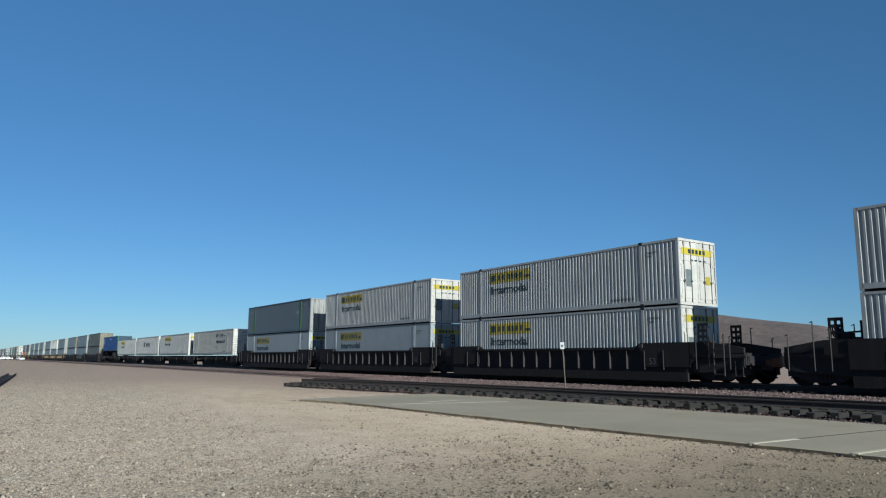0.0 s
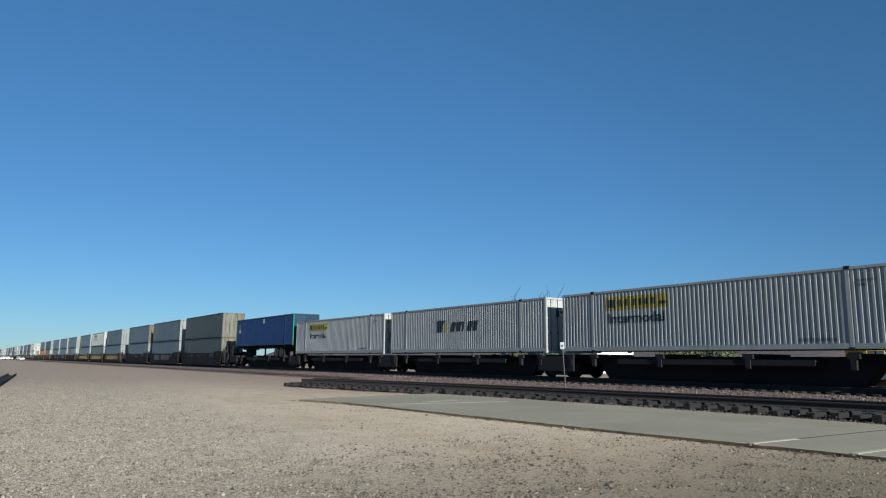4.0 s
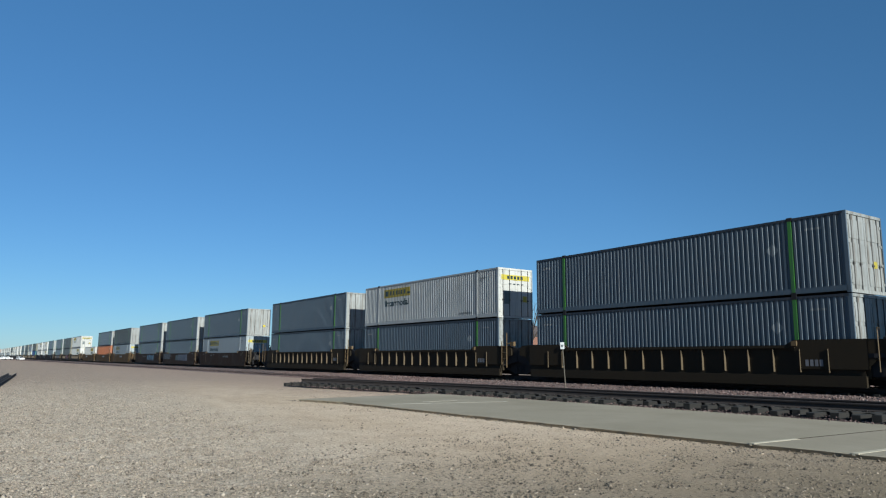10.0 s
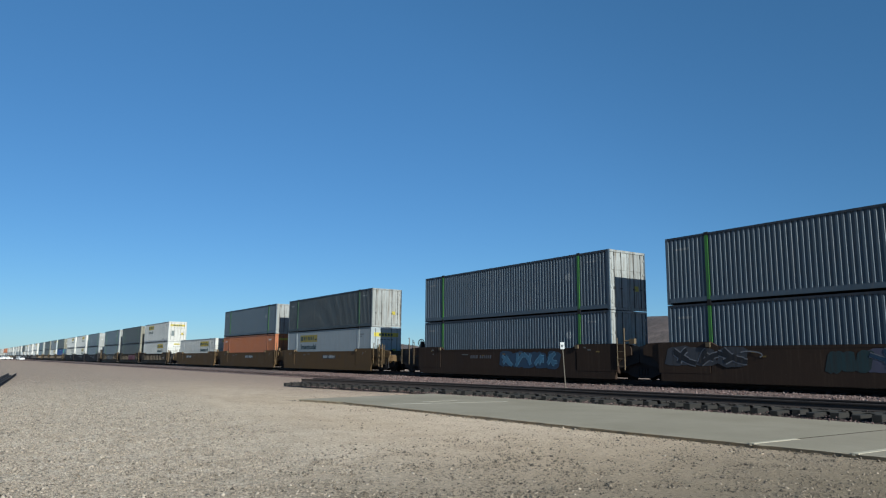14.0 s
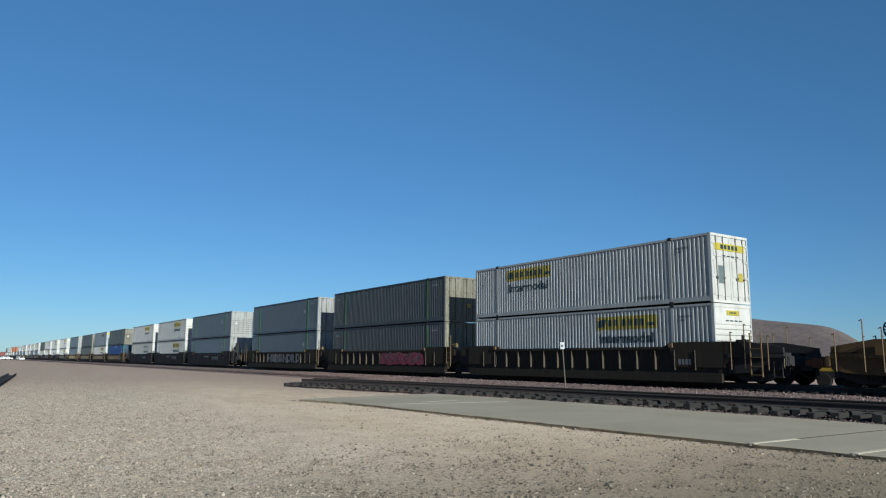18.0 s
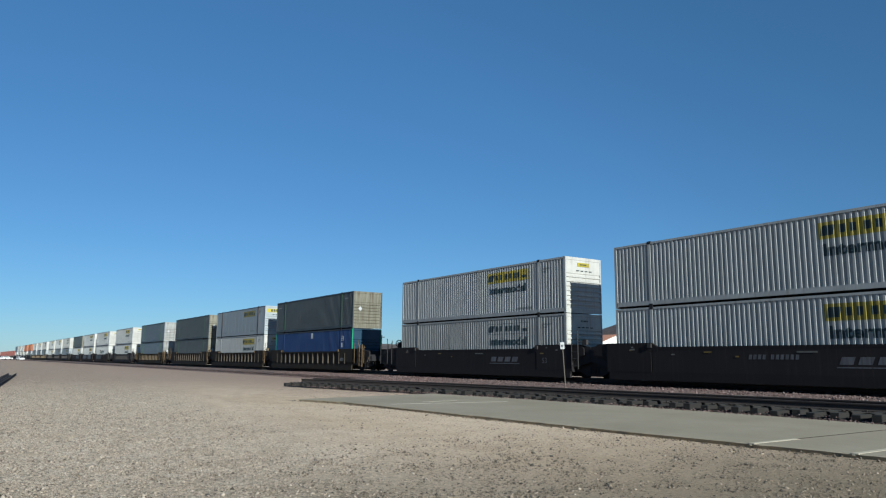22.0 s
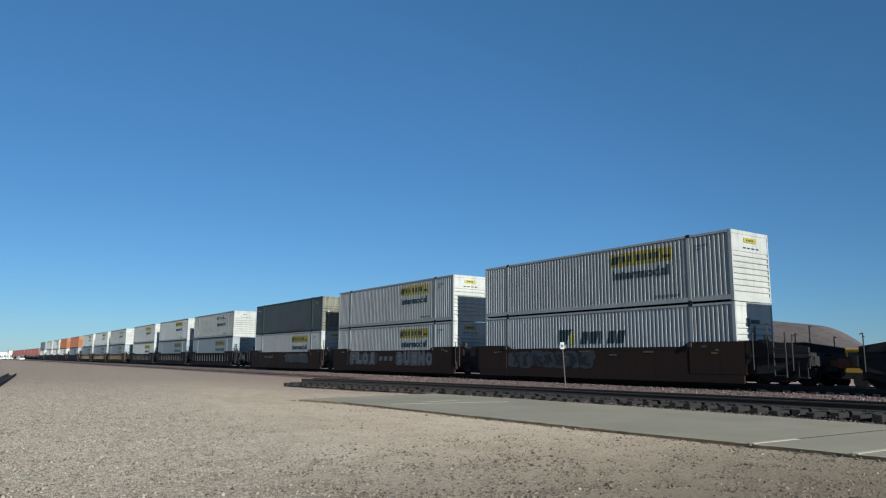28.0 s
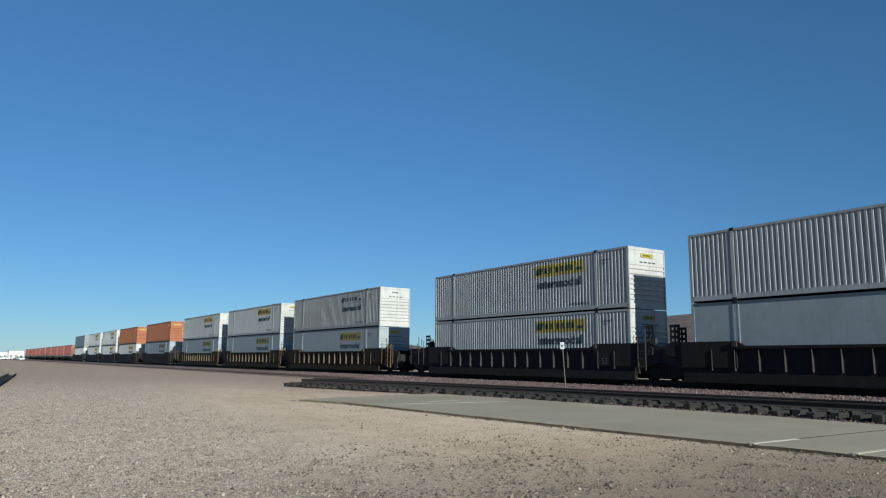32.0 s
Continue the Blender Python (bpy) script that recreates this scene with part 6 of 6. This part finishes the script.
def spine_car(fronts):
    """A skeleton car: one beam under each box, with cross arms and shared trucks."""
    car = new("spine_car")
    tagged(car, "black skeleton spine car carrying single containers", "rail car", "cars of the train")
    top = fronts[0]
    for i, f in enumerate(fronts):
        gap = (fronts[i - 1] - LENGTH - f) if i else 2.0

        def beam():
            bm = bmesh.new()
            prism(bm, [(0.4, 1.06), (-LENGTH - 0.4, 1.06), (-LENGTH - 0.4, 0.75), (-14.6, 0.75), (-14.0, 0.03), (-2.2, 0.03), (-1.6, 0.75), (0.4, 0.75)], "y", -0.36, 0.36)
            return finish(bm, "spine_beam", M_BLACK)
        b = piece("spine_beam", shape("spine_beam", beam), car, (f - top, 0, 0))
        for k in (-0.5, -POST, -6.0, -10.2, -LENGTH + POST, -LENGTH + 0.5):
            arm = shape("cross_arm", lambda: finish(boxes((-0.22, 0.22, -1.32, 1.32, 0.98, 1.16), (-0.1, 0.1, -1.32, -1.2, 0.6, 0.98)), "cross_arm", M_BLACK))
            piece("cross_arm", arm, b, (k, 0, 0))
        piece("walkway", shape("walkway", lambda: finish(boxes((-12.6, -3.4, -1.25, -0.36, 0.86, 0.92), (-12.6, -3.4, -1.27, -1.23, 0.72, 0.94)), "walkway", M_BLACK)), b)
        if i:
            truck(car, f - top + gap / 2, M_BLACK)
            # Added black plates: they darken the open gaps round the shared truck.
            def infill():
                bm = boxes((-1.3, 1.3, -1.28, -1.20, 0.34, 1.08), (-1.3, 1.3, 1.20, 1.28, 0.34, 1.08), (-1.0, 1.0, -1.20, 1.20, 1.0, 1.06))
                return finish(bm, "side_apron", M_BLACK)
            piece("side_apron", shape("infill", infill), car, (f - top + gap / 2, 0, 0))
    truck(car, 0.2, M_BLACK)
    truck(car, fronts[-1] - top - LENGTH - 0.2, M_BLACK)
    for x, d in ((0.4, 1), (fronts[-1] - top - LENGTH - 0.4, -1)):
        a, b = sorted((x - d * 0.9, x + d * 1.35))
        part("end_platform", boxes((a, b, -1.34, -1.24, 0.42, 1.16), (a, b, 1.24, 1.34, 0.42, 1.16), (a, b, -1.24, 1.24, 1.06, 1.16)), M_BLACK, car)
        if d < 0:
            bm = boxes((x - 0.42, x - 0.30, -0.95, -0.75, 1.16, 2.0))
            for i in range(16):
                a0, a1 = 2 * math.pi * i / 16, 2 * math.pi * (i + 1) / 16
                tube(bm, (x - 0.50, -0.85 + 0.28 * math.cos(a0), 1.72 + 0.28 * math.sin(a0)), (x - 0.50, -0.85 + 0.28 * math.cos(a1), 1.72 + 0.28 * math.sin(a1)), 0.025, n=5)
            for i in range(4):
                a0 = math.pi * i / 4
                tube(bm, (x - 0.50, -0.85 - 0.28 * math.cos(a0), 1.72 - 0.28 * math.sin(a0)), (x - 0.50, -0.85 + 0.28 * math.cos(a0), 1.72 + 0.28 * math.sin(a0)), 0.018, n=5)
            part("brake_wheel", bm, M_BLACK, car, "black hand-brake wheel and stand")
            for k in (-0.7, -1.15):
                part("stanchion", boxes((x + k - 0.04, x + k + 0.04, -1.32, -1.24, 1.16, 1.86)), M_BLACK, car)
        a, b = sorted((x, x + d * 1.7))
        part("coupler", boxes((a, b, -0.12, 0.12, 0.72, 0.95)), M_RUST, car)
        for y in (-1.3, 1.3):
            bm = bmesh.new()
            tube(bm, (x + d * 0.5, y, 0.5), (x + d * 0.5, y, 2.3), 0.03, n=6)
            box(bm, x + d * 0.5 - 0.25, x + d * 0.5 + 0.25, y - 0.03, y + 0.03, 0.45, 0.5)
            part("handrail", bm, M_RIBDARK, car)
    MOVING.append((car, top, 0.0))
    return car


M_STEELRIM = paint("dull_steel_rim", (0.055, 0.054, 0.052), dirty=0.6, dirt=(0.02, 0.018, 0.016), rough=0.6)


def chassis():
    """A highway chassis carried on the spine car under the blue box; its box's leading end is at x = 0."""
    root = new("trailer_chassis")
    tagged(root, "dark steel highway trailer chassis with double tyres", "trailer", "")
    bm = boxes((-15.9, -0.2, -0.55, -0.43, 0.0, -0.22), (-15.9, -0.2, 0.43, 0.55, 0.0, -0.22))
    for k in range(8):
        box(bm, -15.6 + 2.2 * k, -15.45 + 2.2 * k, -1.2, 1.2, -0.16, -0.02)
    part("frame", bm, M_BLACK, root)
    for x in (-3.0, -4.22):
        for s in (-1, 1):
            bm = bmesh.new()
            lathe_y(bm, [(0.28, -0.28), (0.42, -0.28), (0.5, -0.22), (0.5, -0.04), (0.47, 0.0), (0.5, 0.04), (0.5, 0.22), (0.42, 0.28), (0.28, 0.28)], 26)
            w = part("tyre", bm, M_TYRE, root, at=(x, s * 0.98, -0.70), smooth=False)
            bm = bmesh.new()
            lathe_y(bm, [(0.12, s * 0.29), (0.16, s * 0.22), (0.25, s * 0.20), (0.30, s * 0.285)][:: s], 22)
            part("rim", bm, M_STEELRIM, w, "dull dusty steel rim")
    for s in (-0.85, 0.85):
        part("landing_leg", boxes((-12.8, -12.66, s - 0.07, s + 0.07, -1.1, -0.1), (-12.9, -12.55, s - 0.14, s + 0.14, -1.14, -1.08)), M_BLACK, root)
    part("kingpin_plate", boxes((-15.6, -13.9, -0.6, 0.6, -0.34, -0.2)), M_BLACK, root)
    part("support_stand", boxes((-14.9, -14.5, -0.5, 0.5, -0.95, -0.34), (-15.3, -14.1, -0.7, 0.7, -1.09, -0.95)), M_BLACK, root)
    part("bogie_frame", boxes((-5.6, -2.4, -0.6, 0.6, -0.55, -0.2)), M_BLACK, root)
    for y0, y1 in ((-1.2, -0.6), (0.6, 1.2)):
        part("mudflap", boxes((-2.25, -2.22, y0, y1, -0.95, -0.2)), M_TYRE, root)
    return root


# ---- the train ----
MOVING = []
KINDS = {
    "jb": dict(label="white corrugated container with a yellow sign and dark Intermodal lettering", wall=M_WHITE, ends=M_WHITELIT, posts=M_WHITE, logo="yellow"),
    "jf": dict(label="dusty white corrugated container with faded dark Intermodal lettering", wall=M_DUSTY, ends=M_WHITELIT, posts=M_DUSTY, logo="outline"),
    "js": dict(label="smooth-sided pale grey-white container with a yellow sign", wall=M_PLATE, ends=M_PLATE, posts=M_PLATE, logo="yellow", flat=True),
    "jr": dict(label="smooth-sided white container with rust-streaked lifting posts", wall=M_PLATE, ends=M_PLATE, posts=M_RUSTPOST, logo="yellow_only", flat=True),
    "gr": dict(label="blue-grey corrugated container with lime green lifting posts", wall=M_GREY, ends=M_PALE, posts=M_LIME, logo="leaf"),
    "gb": dict(label="blue-grey corrugated container with a rust-brown door end", wall=M_GREY, ends=M_BROWNEND, posts=M_LIME, logo="leaf"),
    "dp": dict(label="dark grey corrugated container with a pale door end", wall=M_OLIVE, ends=M_PALE, posts=M_DKGREEN, logo="leaf"),
    "dk": dict(label="dark grey corrugated container with dark green posts", wall=M_OLIVE, ends=M_BEIGE, posts=M_DKGREEN, logo="leaf"),
    "bl": dict(label="deep blue corrugated container with green corner posts", wall=M_BLUE, ends=M_BLUEEND, posts=M_BLUE, corner=M_GREEN, logo="numbers"),
    "or": dict(label="faded orange corrugated steel container", wall=M_ORANGE, ends=M_ORANGE, posts=M_ORANGE, logo="serial"),
    "rd": dict(label="red-brown corrugated container on a spine car", wall=M_RED, ends=M_RED, posts=M_RED, logo="serial"),
    "sw": dict(label="white corrugated container with a dark slanted word mark", wall=M_WHITE, ends=M_WHITELIT, posts=M_WHITE, logo="dark_word"),
    "wh": dict(label="plain white corrugated container", wall=M_WHITE, ends=M_WHITELIT, posts=M_WHITE, logo=""),
}
FIRST = {}


def load(code, front, base):
    """Set a box on the train: code is its kind and which end leads (n: nose, d: doors)."""
    if code not in FIRST:
        FIRST[code] = container(nose_first=code[2] == "n", **KINDS[code[:2]])
        ob = FIRST[code]
    else:
        ob = copy_thing(FIRST[code], Matrix.Identity(4))
    MOVING.append((ob, front, base))
    return ob


# (style, marks, then each well's load: lower, upper), leading car first
IN = 19.45
CONSIST = [
    ("dark_ribbed", 4.25, [("whd", "whd")], ["fifty"]),
    ("dark_ribbed", -19.21, [("jbd", "jbd"), ("jsd", "jbd"), ("jsd", "grd")], ["fifty", "fifty", "fifty"]),
    ("black_plate", -170.66, [("dkd", "dkd"), ("grd", "grd"), ("grd", "gbd")], ["faint", "beige fifty", "faint marks fifty"]),
    ("yellow_ribbed", -233.05, [("grd", "grd"), ("grd", "jbd"), ("grd", "grd")], ["twelve", "twelve", "twelve"]),
    ("brown_plate", -295.47, [("jsd", "grd"), ("grd", "grd"), ("grd", "grd")], ["marks", "violet", "azure marks"]),
    ("tan_plate", -357.93, [("jsd", "dpd"), ("ord", "grd"), ("jbn", "")], ["panel", "panel", "panel fifty"]),
    ("dull_ribbed", -420.38, [("jbn", "jbd"), ("dkd", "dkd"), ("grd", "grd")], ["twelve", "red", "letters"]),
    ("black_plate", -482.88, [("grd", "grn"), ("jbn", "jbn"), ("jfn", "jbn")], ["emblem marks fifty", "emblem marks", "emblem fifty"]),
    ("dull_ribbed", -545.44, [("bln", "dkn"), ("jbn", "jrn"), ("dkn", "dkn")], ["twelve", "", ""]),
    ("yellow_ribbed", -607.47, [("grn", "grn")], [""]),
    ("dark_ribbed", -630.92, [("jbn", "jbn")], [""]),
    ("red_plate", -654.47, [("swn", "jbn"), ("jbn", "jbn"), ("jbn", "dkn")], ["scribble marks", "silver", "greyish"]),
    ("dark_ribbed", -716.93, [("jsn", "jfn"), ("jsn", "jbn"), ("jbn", "jbn")], ["fifty", "fifty", "fifty"]),
    ("yellow_ribbed", -779.35, [("jsn", "jfn"), ("jsn", "jbn"), ("jsn", "jbn")], ["", "", ""]),
    ("black_plate", -841.78, [("jsn", "orn")], [""]),
    ("black_plate", -865.29, [("jbn", "orn"), ("jbn", "jbn"), ("jbn", "jbn")], ["", "", ""]),
    ("black_plate", -927.71, [("whn", "grn")], [""]),
]
for style, start, loads, marks in CONSIST:
    fronts = [start - IN * i for i in range(len(loads))]
    well_car(style, fronts, marks)
    for f, (low, high) in zip(fronts, loads):
        load(low, f, BASE)
        if high:
            load(high, f, BASE + HEIGHT + 0.03)
SPINE = [-79.07, -97.63, -115.04, -132.22, -149.18]
spine_car(SPINE)
for f, code in zip(SPINE, ("jfn", "jbd", "swd", "jbd")):
    load(code, f, 1.255)
load("bld", SPINE[4], 2.10)
MOVING.append((chassis(), SPINE[4], 2.10))
for start, count in ((-950.5, 4), (-1023.0, 5)):
    far = [start - 17.4 * i for i in range(count)]
    spine_car(far)
    for f in far:
        load("rdn", f, 1.255)
# how far the train has run, by the second
RUN = ((0, 0.0), (2, 43.52), (4, 87.40), (6, 131.61), (8, 176.11), (10, 220.88), (12, 265.89), (14, 311.19), (16, 356.82), (18, 402.77), (20, 449.03), (22, 495.64), (24, 542.63), (26, 590.01), (28, 637.81), (30, 685.82), (32, 733.84))


def motions():
    for ob, front, base in MOVING:
        walk(ob, [(t, pose(front + s, TRACK_Y, RAIL_Z + base)) for t, s in RUN])


motions()
